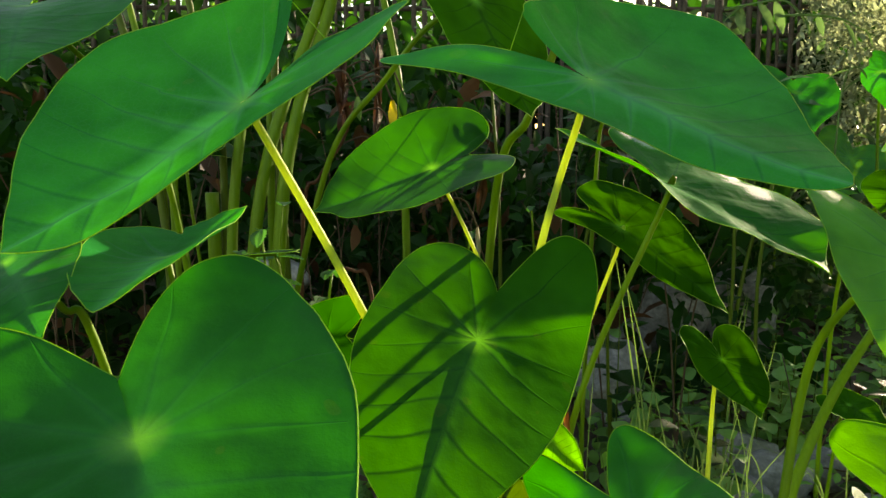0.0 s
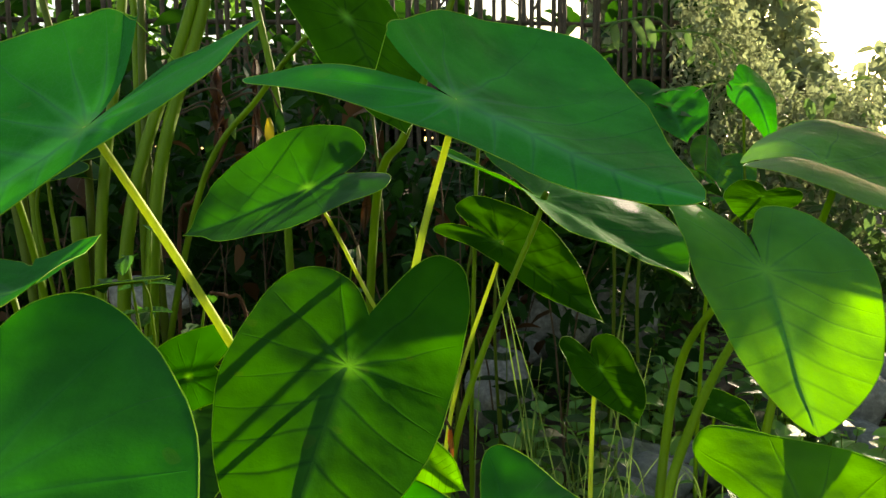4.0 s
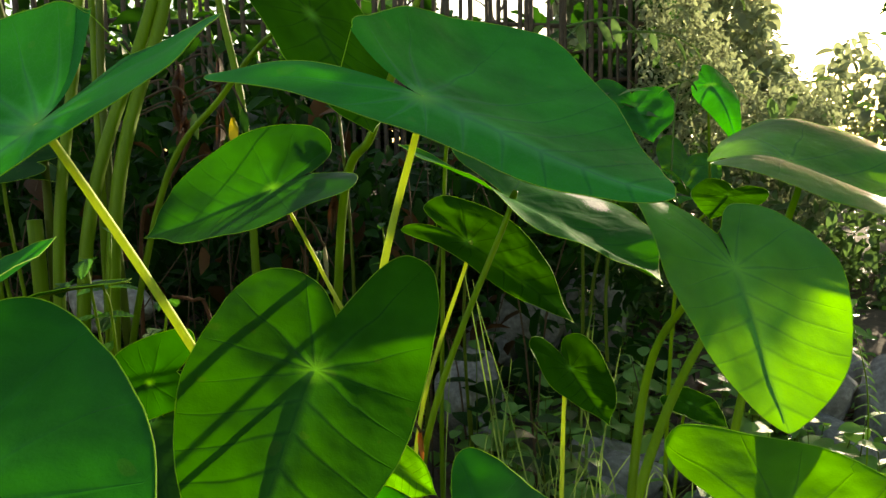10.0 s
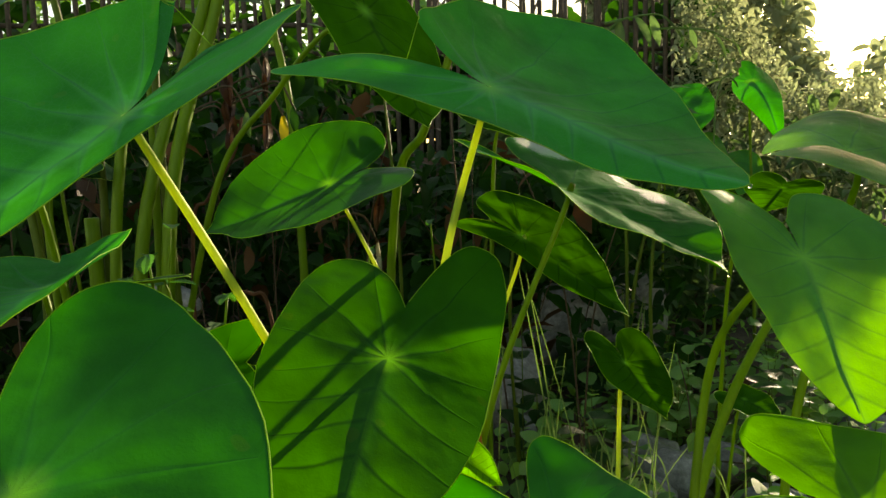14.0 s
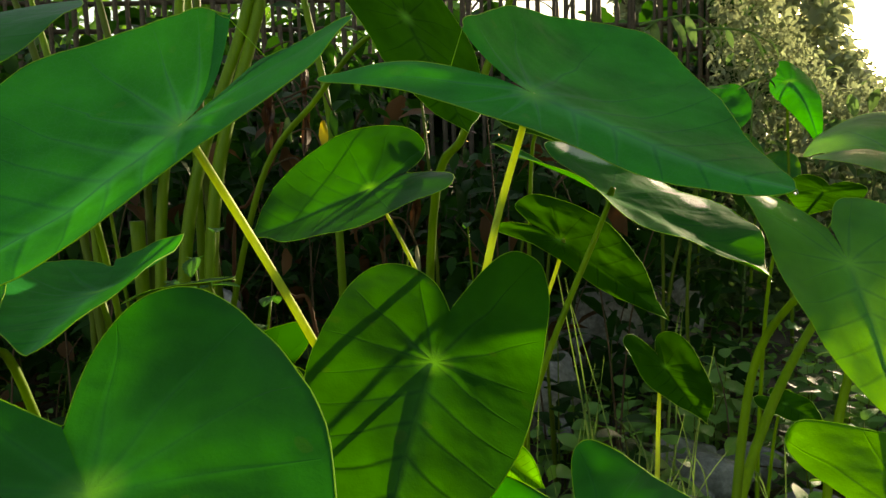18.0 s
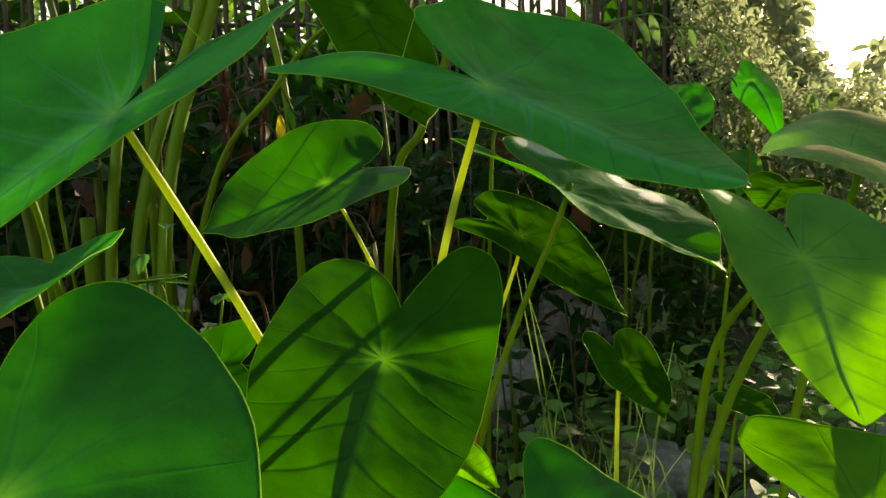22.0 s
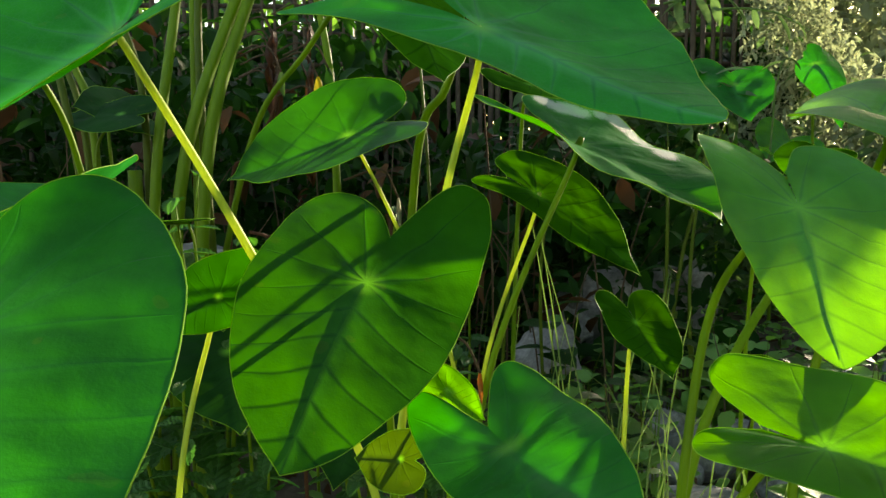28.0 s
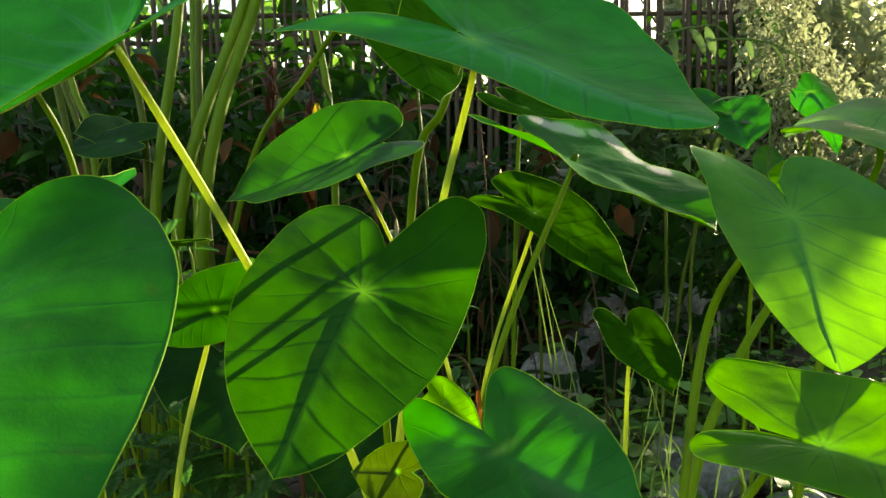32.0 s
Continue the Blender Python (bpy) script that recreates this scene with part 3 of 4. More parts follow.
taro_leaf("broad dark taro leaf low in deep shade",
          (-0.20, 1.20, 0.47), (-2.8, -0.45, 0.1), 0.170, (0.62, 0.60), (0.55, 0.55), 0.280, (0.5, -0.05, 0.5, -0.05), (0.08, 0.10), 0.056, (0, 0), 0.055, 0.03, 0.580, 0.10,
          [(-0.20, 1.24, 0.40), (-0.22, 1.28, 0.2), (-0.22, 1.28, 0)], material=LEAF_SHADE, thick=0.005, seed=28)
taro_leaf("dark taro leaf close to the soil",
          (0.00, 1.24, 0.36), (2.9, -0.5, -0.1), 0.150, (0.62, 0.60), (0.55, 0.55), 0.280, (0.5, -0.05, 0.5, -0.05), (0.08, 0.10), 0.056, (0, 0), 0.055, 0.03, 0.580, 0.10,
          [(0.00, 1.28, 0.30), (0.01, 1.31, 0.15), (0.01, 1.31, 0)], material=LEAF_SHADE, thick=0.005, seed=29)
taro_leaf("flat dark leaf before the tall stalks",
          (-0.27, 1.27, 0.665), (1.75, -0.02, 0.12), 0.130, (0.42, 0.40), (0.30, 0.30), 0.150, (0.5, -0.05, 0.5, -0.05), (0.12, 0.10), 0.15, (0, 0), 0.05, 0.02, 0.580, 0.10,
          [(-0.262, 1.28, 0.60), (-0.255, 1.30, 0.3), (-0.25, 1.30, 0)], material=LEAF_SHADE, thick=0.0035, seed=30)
taro_leaf("taro leaf at the top of a tall stalk",
          (-0.518, 1.031, 1.012), (-2.774, -0.229, 0.166), 0.273, (0.62, 0.615), (0.55, 0.56), 0.284, (0.5, -0.05, 0.49, -0.061), (0.08, 0.131), 0.179, (0, -0.146), 0.048, 0.024, 0.567, 0.16,
          [(-0.47, 1.07, 0.95), (-0.422, 1.114, 0.883), (-0.406, 1.202, 0.75), (-0.39, 1.28, 0.4), (-0.38, 1.3, 0)], seed=21)
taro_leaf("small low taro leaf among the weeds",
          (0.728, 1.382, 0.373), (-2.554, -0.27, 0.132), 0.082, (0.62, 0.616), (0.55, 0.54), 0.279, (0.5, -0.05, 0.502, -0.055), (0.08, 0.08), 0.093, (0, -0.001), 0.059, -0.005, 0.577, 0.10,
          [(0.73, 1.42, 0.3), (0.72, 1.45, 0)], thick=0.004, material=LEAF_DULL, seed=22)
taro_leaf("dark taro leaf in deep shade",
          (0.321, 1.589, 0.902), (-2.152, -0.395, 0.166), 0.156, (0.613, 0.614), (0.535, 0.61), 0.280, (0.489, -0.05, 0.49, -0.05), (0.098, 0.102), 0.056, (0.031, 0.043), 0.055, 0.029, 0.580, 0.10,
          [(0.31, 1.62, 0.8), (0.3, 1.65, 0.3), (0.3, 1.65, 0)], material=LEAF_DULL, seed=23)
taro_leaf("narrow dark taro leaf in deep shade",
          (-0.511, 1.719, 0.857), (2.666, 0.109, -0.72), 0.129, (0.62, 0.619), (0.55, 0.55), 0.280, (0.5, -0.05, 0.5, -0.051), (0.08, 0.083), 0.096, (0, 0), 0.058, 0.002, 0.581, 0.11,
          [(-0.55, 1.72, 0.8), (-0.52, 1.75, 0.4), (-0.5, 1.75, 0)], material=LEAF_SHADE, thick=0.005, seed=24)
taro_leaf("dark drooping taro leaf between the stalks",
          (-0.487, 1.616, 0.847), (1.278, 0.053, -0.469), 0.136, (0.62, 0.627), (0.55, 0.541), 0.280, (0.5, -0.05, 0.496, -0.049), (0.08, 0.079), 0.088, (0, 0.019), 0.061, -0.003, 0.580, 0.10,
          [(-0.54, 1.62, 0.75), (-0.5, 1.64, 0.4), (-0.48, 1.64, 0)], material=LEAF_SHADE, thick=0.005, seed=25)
taro_leaf("small shaded taro leaf behind a larger one",
          (0.815, 1.417, 0.761), (2.332, -0.286, -0.178), 0.109, (0.62, 0.619), (0.551, 0.553), 0.281, (0.5, -0.05, 0.499, -0.05), (0.082, 0.082), 0.094, (0.002, 0.007), 0.060, 0.004, 0.580, 0.10,
          [(0.74, 1.45, 0.65), (0.74, 1.5, 0.3), (0.74, 1.5, 0)], material=LEAF_DULL, thick=0.005, seed=26)


# ---- bare stalks that rise above the view ----
def tall_stalk(points, thick, material, label, cut=False):
    top = thing("taro_stalk", points[0], label, "stalk", "tall taro stalks")
    v, f = tube(spline(points, 8), (lambda t: thick) if cut else (lambda t: thick * (0.85 - 0.25 * t) * min(1, 5 * (1 - t) + 0.08)), 12)
    mesh_object("stalk", v, f, material, top)
    if not cut:
        p = [Vector(q) for q in points[:2]]
        d = p[1] - p[0]
        v, f = tube([p[0] + d * (k / 8) + Vector((thick * 0.3, 0, 0)) for k in range(5)], lambda t: thick * 1.1 * (1 - 0.3 * t), 12)
        mesh_object("leaf_sheath", v, f, material, top, "broad sheath at the stalk's foot")
    return top


for pts, r, mat, lab in (
    (((-0.44, 1.60, 0), (-0.423, 1.597, 0.668), (-0.37, 1.635, 1.094), (-0.34, 1.66, 1.45)), 0.0139, STALK, "tall upright green taro stalk"),
    (((-0.41, 1.62, 0), (-0.373, 1.597, 0.691), (-0.25, 1.683, 1.127), (-0.15, 1.75, 1.5)), 0.0164, STALK, "thick leaning green taro stalk"),
    (((-0.36, 1.60, 0), (-0.319, 1.599, 0.743), (-0.226, 1.682, 1.127), (-0.14, 1.75, 1.5)), 0.0172, STALK, "thick leaning green taro stalk"),
    (((-0.38, 1.72, 0), (-0.366, 1.717, 0.899), (-0.367, 1.738, 1.13), (-0.37, 1.75, 1.45)), 0.0107, STALK, "slim upright taro stalk"),
    (((-0.46, 1.68, 0), (-0.46, 1.68, 0.6), (-0.47, 1.70, 0.90), (-0.52, 1.72, 1.08), (-0.58, 1.73, 1.4)), 0.0107, STALK_DARK, "slim taro stalk leaning outward"),
    (((-0.60, 1.80, 0), (-0.617, 1.818, 0.792), (-0.668, 1.839, 0.99), (-0.75, 1.86, 1.35)), 0.0115, STALK, "slim taro stalk leaning outward"),
    (((-0.66, 1.90, 0), (-0.665, 1.90, 0.75), (-0.72, 1.92, 1.0), (-0.82, 1.93, 1.35)), 0.0107, STALK_DARK, "slim shaded taro stalk"),
    (((-0.08, 1.90, 0), (-0.09, 1.905, 0.7), (-0.102, 1.912, 0.964), (-0.141, 1.935, 1.18), (-0.2, 1.95, 1.5)), 0.012, STALK, "slim taro stalk by dry leaves"),
    (((0.05, 1.44, 0), (0.093, 1.43, 0.737), (0.147, 1.392, 0.883), (0.20, 1.36, 1.03), (0.26, 1.32, 1.2)), 0.010, STALK, "curved taro stalk in shade"),
    (((0.41, 1.03, 0), (0.465, 1.03, 0.33), (0.525, 1.06, 0.47), (0.598, 1.092, 0.573), (0.68, 1.12, 0.66)), 0.0095, STALK, "curved taro stalk beside a pale rock"),
    (((-0.52, 1.55, 0), (-0.53, 1.56, 0.5), (-0.60, 1.60, 0.95), (-0.7, 1.62, 1.3)), 0.0107, STALK_DARK, "upright shaded green taro stalk"),
    (((-0.30, 1.66, 0), (-0.33, 1.66, 0.6), (-0.35, 1.7, 1.0), (-0.33, 1.72, 1.4)), 0.0115, STALK_DARK, "upright shaded green taro stalk"),
    (((0.88, 2.15, 0), (0.86, 2.15, 0.45), (0.90, 2.15, 0.85)), 0.007, STALK_DARK, "slim taro stalk far back"),
    (((0.80, 2.2, 0), (0.81, 2.2, 0.42), (0.80, 2.2, 0.85)), 0.007, STALK_DARK, "slim taro stalk far back"),
    (((0.42, 1.9, 0), (0.40, 1.9, 0.45), (0.43, 1.9, 0.76)), 0.0055, STALK_DARK, "slim shaded taro stalk"),
    (((0.30, 1.95, 0), (0.33, 1.95, 0.45), (0.38, 1.95, 0.76)), 0.0055, STALK_DARK, "slim shaded taro stalk"),
    (((0.12, 1.8, 0), (0.13, 1.8, 0.6), (0.10, 1.85, 1.1)), 0.0055, STALK_DARK, "slim shaded taro stalk"),
    (((0.95, 2.6, 0), (1.0, 2.6, 0.45), (1.12, 2.6, 0.85)), 0.009, STALK_DARK, "slim shaded taro stalk"),
):
    tall_stalk(pts, r, mat, lab)
tall_stalk(((-0.47, 1.66, 0), (-0.475, 1.66, 0.4), (-0.48, 1.66, 0.735)), 0.0139, STALK, "cut green taro stalk stub", cut=True)


# ---- ground ----
def height(x, y):
    h = 0.05 * noise.noise((x * 0.9, y * 0.9, 0.3)) + 0.02 * noise.noise((x * 4, y * 4, 1.7))
    return h + 0.05 * max(0.0, min(3.0, x - 1.2)) - 0.02


def ground():
    xs = np.concatenate([-np.geomspace(120, 2.2, 10), np.linspace(-2, 4, 90), np.geomspace(4.2, 120, 10)])
    ys = np.concatenate([-np.geomspace(120, 0.9, 9), np.linspace(-0.8, 6, 100), np.geomspace(6.3, 200, 12)])
    verts = [(x, y, height(x, y) if -3 < x < 6 and -2 < y < 8 else 0.0) for y in ys for x in xs]
    n = len(xs)
    faces = [(j * n + i, j * n + i + 1, (j + 1) * n + i + 1, (j + 1) * n + i) for j in range(len(ys) - 1) for i in range(n - 1)]
    tagged(mesh_object("ground", verts, faces, SOIL), "dark damp soil with crumbs and litter", "ground", "", "structure")


ground()


def rock(place, size, seed, label):
    rnd = random.Random(seed)
    bm = bmesh.new()
    bmesh.ops.create_icosphere(bm, subdivisions=4, radius=1)
    planes = [Vector((rnd.gauss(0, 1), rnd.gauss(0, 1), rnd.gauss(0, 0.8))).normalized() for _ in range(9)]
    for v in bm.verts:
        p = v.co.normalized()
        r = min([1.0] + [0.72 / max(0.05, p.dot(q)) for q in planes if p.dot(q) > 0])
        r += 0.07 * noise.noise(p * 2.5 + Vector((seed, 0, 0))) + 0.03 * noise.noise(p * 9 + Vector((0, seed, 0)))
        v.co = Vector((p.x * size[0], p.y * size[1], p.z * size[2])) * r
    me = bpy.data.meshes.new("rock")
    bm.to_mesh(me)
    bm.free()
    me.materials.append(ROCK)
    me.polygons.foreach_set("use_smooth", [True] * len(me.polygons))
    ob = new("rock", me)
    ob.matrix_world = pose(*place, 0, 0, rnd.uniform(0, 360))
    tagged(ob, label, "rock", "rocks on the soil")


for place, size, lab in (
    ((0.505, 2.33, 0.12), (0.14, 0.11, 0.15), "grey broken rock among weeds"),
    ((0.50, 2.20, 0.05), (0.055, 0.045, 0.04), "small pale broken rock"),
    ((0.80, 1.88, 0.02), (0.13, 0.11, 0.07), "flat pale grey rock in the grass"),
    ((0.95, 1.95, 0.02), (0.12, 0.10, 0.06), "flat pale grey rock in the grass"),
    ((0.68, 1.80, 0.01), (0.10, 0.09, 0.05), "flat pale grey rock in the grass"),
    ((1.50, 2.10, 0.12), (0.13, 0.12, 0.13), "grey angular rock in sun"),
    ((1.68, 2.02, 0.10), (0.14, 0.12, 0.15), "grey blocky rock in sun"),
    ((1.42, 1.90, 0.02), (0.20, 0.10, 0.09), "flat pale rock beside the weeds"),
    ((0.66, 1.45, 0.02), (0.20, 0.16, 0.09), "large flat pale grey rock"),
    ((0.92, 1.60, 0.02), (0.12, 0.10, 0.07), "rough pale grey rock"),
    ((0.80, 2.90, 0.16), (0.22, 0.16, 0.20), "grey rock in shade"),
    ((1.15, 3.10, 0.16), (0.20, 0.16, 0.20), "grey rock in shade"),
    ((0.62, 2.75, 0.12), (0.14, 0.10, 0.12), "small grey rock in shade"),
    ((0.78, 1.97, 0.03), (0.100, 0.085, 0.075), "pale broken rock in the grass"),
    ((1.73, 2.31, 0.06), (0.110, 0.100, 0.130), "grey blocky rock in sun"),
    ((1.85, 2.29, 0.05), (0.090, 0.090, 0.120), "grey blocky rock in sun"),
    ((1.43, 1.89, 0.03), (0.130, 0.090, 0.060), "flat pale rock beside the weeds"),
    ((0.63, 2.85, 0.03), (0.100, 0.080, 0.070), "pale rock behind a stalk"),
    ((1.78, 4.10, 0.04), (0.120, 0.090, 0.090), "grey rock in shade"),
    ((-0.55, 2.45, 0.42), (0.22, 0.10, 0.09), "pale grey rock behind the stalks"),
):
    rock(place, size, int(place[0] * 100) % 97, lab)


# ---- small plants ----
def leaf_shape(length, width, fold=0.25, droop=0.3, n=5):
    """A small oval leaf along +y from the origin: vertices and faces."""
    verts, faces = [], []
    for i in range(n + 1):
        t = i / n
        w = width * 0.5 * math.sin(math.pi * min(1, t * 0.94 + 0.06)) ** 0.75
        y, z = length * t, -droop * length * t * t
        verts += [(-w, y, z + fold * w), (0, y, z), (w, y, z + fold * w)]
    for i in range(n):
        a = 3 * i
        faces += [(a, a + 1, a + 4, a + 3), (a + 1, a + 2, a + 5, a + 4)]
    return verts, faces


def weed(rnd, leaf_mesh, material, tall, count, size, label, name="weed_plant", group="weeds on the ground"):
    """A low weed: one stem and its leaves."""
    top = thing(name, (0, 0, 0), label, "weed", group)
    lean = (rnd.uniform(-0.04, 0.04), rnd.uniform(-0.04, 0.04))
    path = spline([(0, 0, -0.02), (lean[0] * 0.3, lean[1] * 0.3, tall * 0.5), (lean[0], lean[1], tall)], 4)
    v, f = tube(path, lambda t: 0.0022 * (1.2 - 0.7 * t), 6)
    mesh_object("stem", v, f, STALK_DARK, top)
    for i in range(count):
        t = 0.3 + 0.7 * i / max(1, count - 1)
        p = path[int(t * (len(path) - 1))]
        ob = new("leaf", leaf_mesh)
        ob.parent = top
        s = size * rnd.uniform(0.6, 1.15)
        ob.matrix_basis = Matrix.LocRotScale(p, Euler((rnd.uniform(-0.1, 0.7), rnd.uniform(-0.3, 0.3), i * 2.4 + rnd.uniform(-0.5, 0.5))), (s, s, s))
    return top


def small_mesh(name, length, width, material, fold=0.25, droop=0.3):
    v, f = leaf_shape(length, width, fold, droop)
    me = bpy.data.meshes.new(name)
    me.from_pydata(v, [], f)
    me.materials.append(material)
    me.polygons.foreach_set("use_smooth", [True] * len(me.polygons))
    return me


rnd = random.Random(5)
ROUND = small_mesh("round_leaf", 1.0, 0.85, WEED)
OVAL = small_mesh("oval_leaf", 1.0, 0.55, WEED)
DARKOVAL = small_mesh("dark_leaf", 1.0, 0.6, WEED_SHADE)
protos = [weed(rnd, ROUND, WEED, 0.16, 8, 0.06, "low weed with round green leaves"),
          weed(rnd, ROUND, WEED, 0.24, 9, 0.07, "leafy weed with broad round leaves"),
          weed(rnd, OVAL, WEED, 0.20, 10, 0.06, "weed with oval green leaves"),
          weed(rnd, DARKOVAL, WEED_SHADE, 0.30, 10, 0.08, "dark leafy weed in shade"),
          weed(rnd, DARKOVAL, WEED_SHADE, 0.45, 12, 0.09, "tall dark weed in shade")]
for i in range(150):
    if i < 90:
        x, y = (rnd.uniform(0.35, 1.3), rnd.uniform(1.45, 2.4)) if i % 2 else (rnd.uniform(0.4, 2.0), rnd.uniform(1.6, 3.2))
        k = rnd.choice((0, 0, 1, 1, 2, 3))
    else:
        x, y = rnd.uniform(-1.3, 0.6), rnd.uniform(1.45, 3.0)
        k = rnd.choice((2, 3, 3, 4, 4))
    m = pose(x, y, height(x, y), 0, 0, rnd.uniform(0, 360))
    if i >= 5 and any(math.hypot(x - o.location.x, y + 0.05 - o.location.y) < 0.15 for o in scene.objects if o.name.startswith("rock")):
        continue
    if i < 5:
        protos[i].matrix_basis = pose(x, y, height(x, y))
    else:
        copy_thing(protos[k], m)


def leaf_cloud(name, label, category, count, place, size, material, seed, width=0.5):
    """Many small leaves in one mesh. place(rnd) gives a point."""
    rnd = random.Random(seed)
    base = np.array(leaf_shape(1, width, 0.3, 0.35, 3)[0])
    quads = leaf_shape(1, width, 0.3, 0.35, 3)[1]
    verts, faces = [], []
    for i in range(count):
        p = place(rnd)
        s = size * rnd.uniform(0.5, 1.3)
        R = np.array(Euler((rnd.uniform(-1.2, 0.5), rnd.uniform(-0.6, 0.6), rnd.uniform(0, 6.28))).to_matrix())
        o = len(verts)
        verts += list((base * s) @ R.T + np.array(p))
        faces += [tuple(o + k for k in q) for q in quads]
    return tagged(mesh_object(name, verts, faces, material), label, category, "", "stuff")


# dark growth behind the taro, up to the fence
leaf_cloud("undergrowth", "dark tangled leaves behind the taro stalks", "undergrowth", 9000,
           lambda r: (lambda x: (x, r.uniform(2.5, 4.2), r.betavariate(1.1, 1.2) * (1.3 if x < 0.2 else 0.85) + r.gauss(0, 0.04)))(r.uniform(-2.6, 1.3)), 0.10, WEED_SHADE, 11)
leaf_cloud("bushes", "leafy bush along the fence in haze", "bush", 4200,
           lambda r: (r.uniform(0.8, 4.2), r.uniform(3.3, 4.4), abs(r.gauss(0, 0.4)) + 0.05), 0.09, BUSH, 12)
leaf_cloud("ground_cover", "low green ground cover and litter", "ground cover", 3000,
           lambda r: (r.uniform(-1.5, 3.6), r.uniform(1.4, 4.0), abs(r.gauss(0, 0.05)) + 0.02), 0.045, WEED, 13, 0.8)
leaf_cloud("leaf_litter", "brown dry leaf litter on the soil", "leaf litter", 1500,
           lambda r: (r.uniform(-1.8, 3.0), r.uniform(1.0, 4.0), 0.015 + r.uniform(0, 0.02)), 0.06, DRY, 14)


leaf_cloud("dead_leaves", "brown withered leaves caught in the undergrowth", "dead leaves", 300,
           lambda r: (r.uniform(-2.0, 0.8), r.uniform(2.2, 2.9), r.betavariate(1.1, 1.5) * 1.15), 0.10, DRY, 25, 0.5)
# leaf screen added to close bright gaps below the fence top
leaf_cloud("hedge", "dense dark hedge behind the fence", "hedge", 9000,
           lambda r: (r.uniform(-4.5, 2.6), r.uniform(4.85, 5.3), r.uniform(0, 1.40 if r.random() < 0.8 else 1.8) + r.gauss(0, 0.05)), 0.17, WEED_SHADE, 16, 0.7)


def overhang(r):
    """Foliage added between the sun and the taro to shade chosen leaves; its lower edge falls to the right."""
    u, a = r.uniform(-1.3, -0.12), 4.5 + r.gauss(0, 0.2)
    z = min(1.68 if u > -0.5 else 1.80, 1.50 - (3.0 if u < -0.2 else 0.2) * (u + 0.2)) + abs(r.gauss(0, 0.28))
    return 0.743 * u + 0.669 * a, -0.669 * u + 0.743 * a, z


def far_bush(r):
    az, d = radians(r.uniform(23.5, 36)), r.uniform(4.6, 5.6)
    return d * math.sin(az), d * math.cos(az), r.uniform(0, 1.15 + max(0, 31 - math.degrees(az)) * 0.16 + r.gauss(0, 0.06))


leaf_cloud("shrub", "tall shrub beside the fence, haze put into its pale leaves", "shrub", 15000, far_bush, 0.05, FAR_HAZY, 17, 0.45)


def far_trees(r):
    az, d = radians(18 + 17 * r.random() ** 1.25), r.uniform(15, 19)
    if r.random() < 0.35:
        az = radians(r.uniform(28, 62))
        return d * math.sin(az), d * math.cos(az), r.betavariate(1, 1.2) * (2.3 + 0.5 * math.sin(math.degrees(az) * 0.9))
    return d * math.sin(az), d * math.cos(az), r.betavariate(1, 1.1) * (5.4 - max(0, math.degrees(az) - 30)) * (1 - 0.25 * math.sin(math.degrees(az) * 1.9) ** 2)


leaf_cloud("distant_trees", "distant tree foliage, sun haze put into its pale colour", "trees", 20000, far_trees, 0.27, FAR_HAZY, 18, 0.6)
def tall_trees(r):
    """Unseen crowns added on the sunny side to cut the low sky's glow, open where the low sun shines through."""
    while True:
        az, el = r.uniform(34, 125), r.uniform(0, 42) ** 0.97
        if not (az < 53 and 5 < el < 20) and not (az < 40 and el < 28):
            break
    d = r.uniform(10, 12)
    return d * math.sin(radians(az)), d * math.cos(radians(az)), 0.6 + d * math.tan(radians(el))


# added out of view to keep sky reflections off the leaves
leaf_cloud("tall_trees", "unseen leafy trees added to block low sky glow", "trees", 15000, tall_trees, 0.34, WEED, 23, 0.6)
leaf_cloud("garden_trees", "bright sunlit foliage far behind the fence", "trees", 3600,
           lambda r: (r.uniform(-6.5, 1.5), r.uniform(9, 12), 1.2 + 2.6 * r.betavariate(1, 1.4)), 0.24, WEED, 20, 0.6)
# added blocker that keeps sun off the upper part of the hanging leaf
leaf_cloud("low_twig_foliage", "fine foliage added to shade the hanging leaf", "tree foliage", 1100,
           lambda r: (lambda u, a, z: (0.743 * u + 0.669 * a, -0.669 * u + 0.743 * a, z))(r.uniform(-0.26, -0.10), 4.3 + r.gauss(0, 0.08), 1.435 + abs(r.gauss(0, 0.10))), 0.05, BUSH, 24, 0.5)
# added sun blocker, not a tree known to stand there
leaf_cloud("tree_canopy", "foliage added out of view to block the sun", "tree foliage", 5600, overhang, 0.075, BUSH, 15, 0.45)


# ---- fence ----
def fence():
    rnd = random.Random(8)
    top = thing("fence", (0, 4.7, 0), "weathered lattice fence of thin wooden slats", "fence")
    x = -3.6
    while x < 2.1:
        w = rnd.uniform(0.018, 0.034)
        h = rnd.uniform(1.85, 2.15)
        a = Vector((x, 4.7 + rnd.uniform(-0.01, 0.01), -0.05))
        b = Vector((x + rnd.uniform(-0.03, 0.03), 4.7, h))
        v, f = tube([a.lerp(b, t / 4) for t in range(5)], lambda t: w * 0.5, 6)
        mesh_object("slat", v, f, BAMBOO, top)
        x += rnd.uniform(0.045, 0.085)
    for z in (0.35, 0.8, 1.25, 1.42, 1.58, 1.74, 1.92):
        v, f = tube([Vector((-3.6 + 0.518 * i, 4.74, z + rnd.uniform(-0.012, 0.012))) for i in range(12)], lambda t: 0.014, 6)
        mesh_object("rail", v, f, BAMBOO, top)


fence()


# ---- thin trunks behind the fence ----
rnd = random.Random(21)
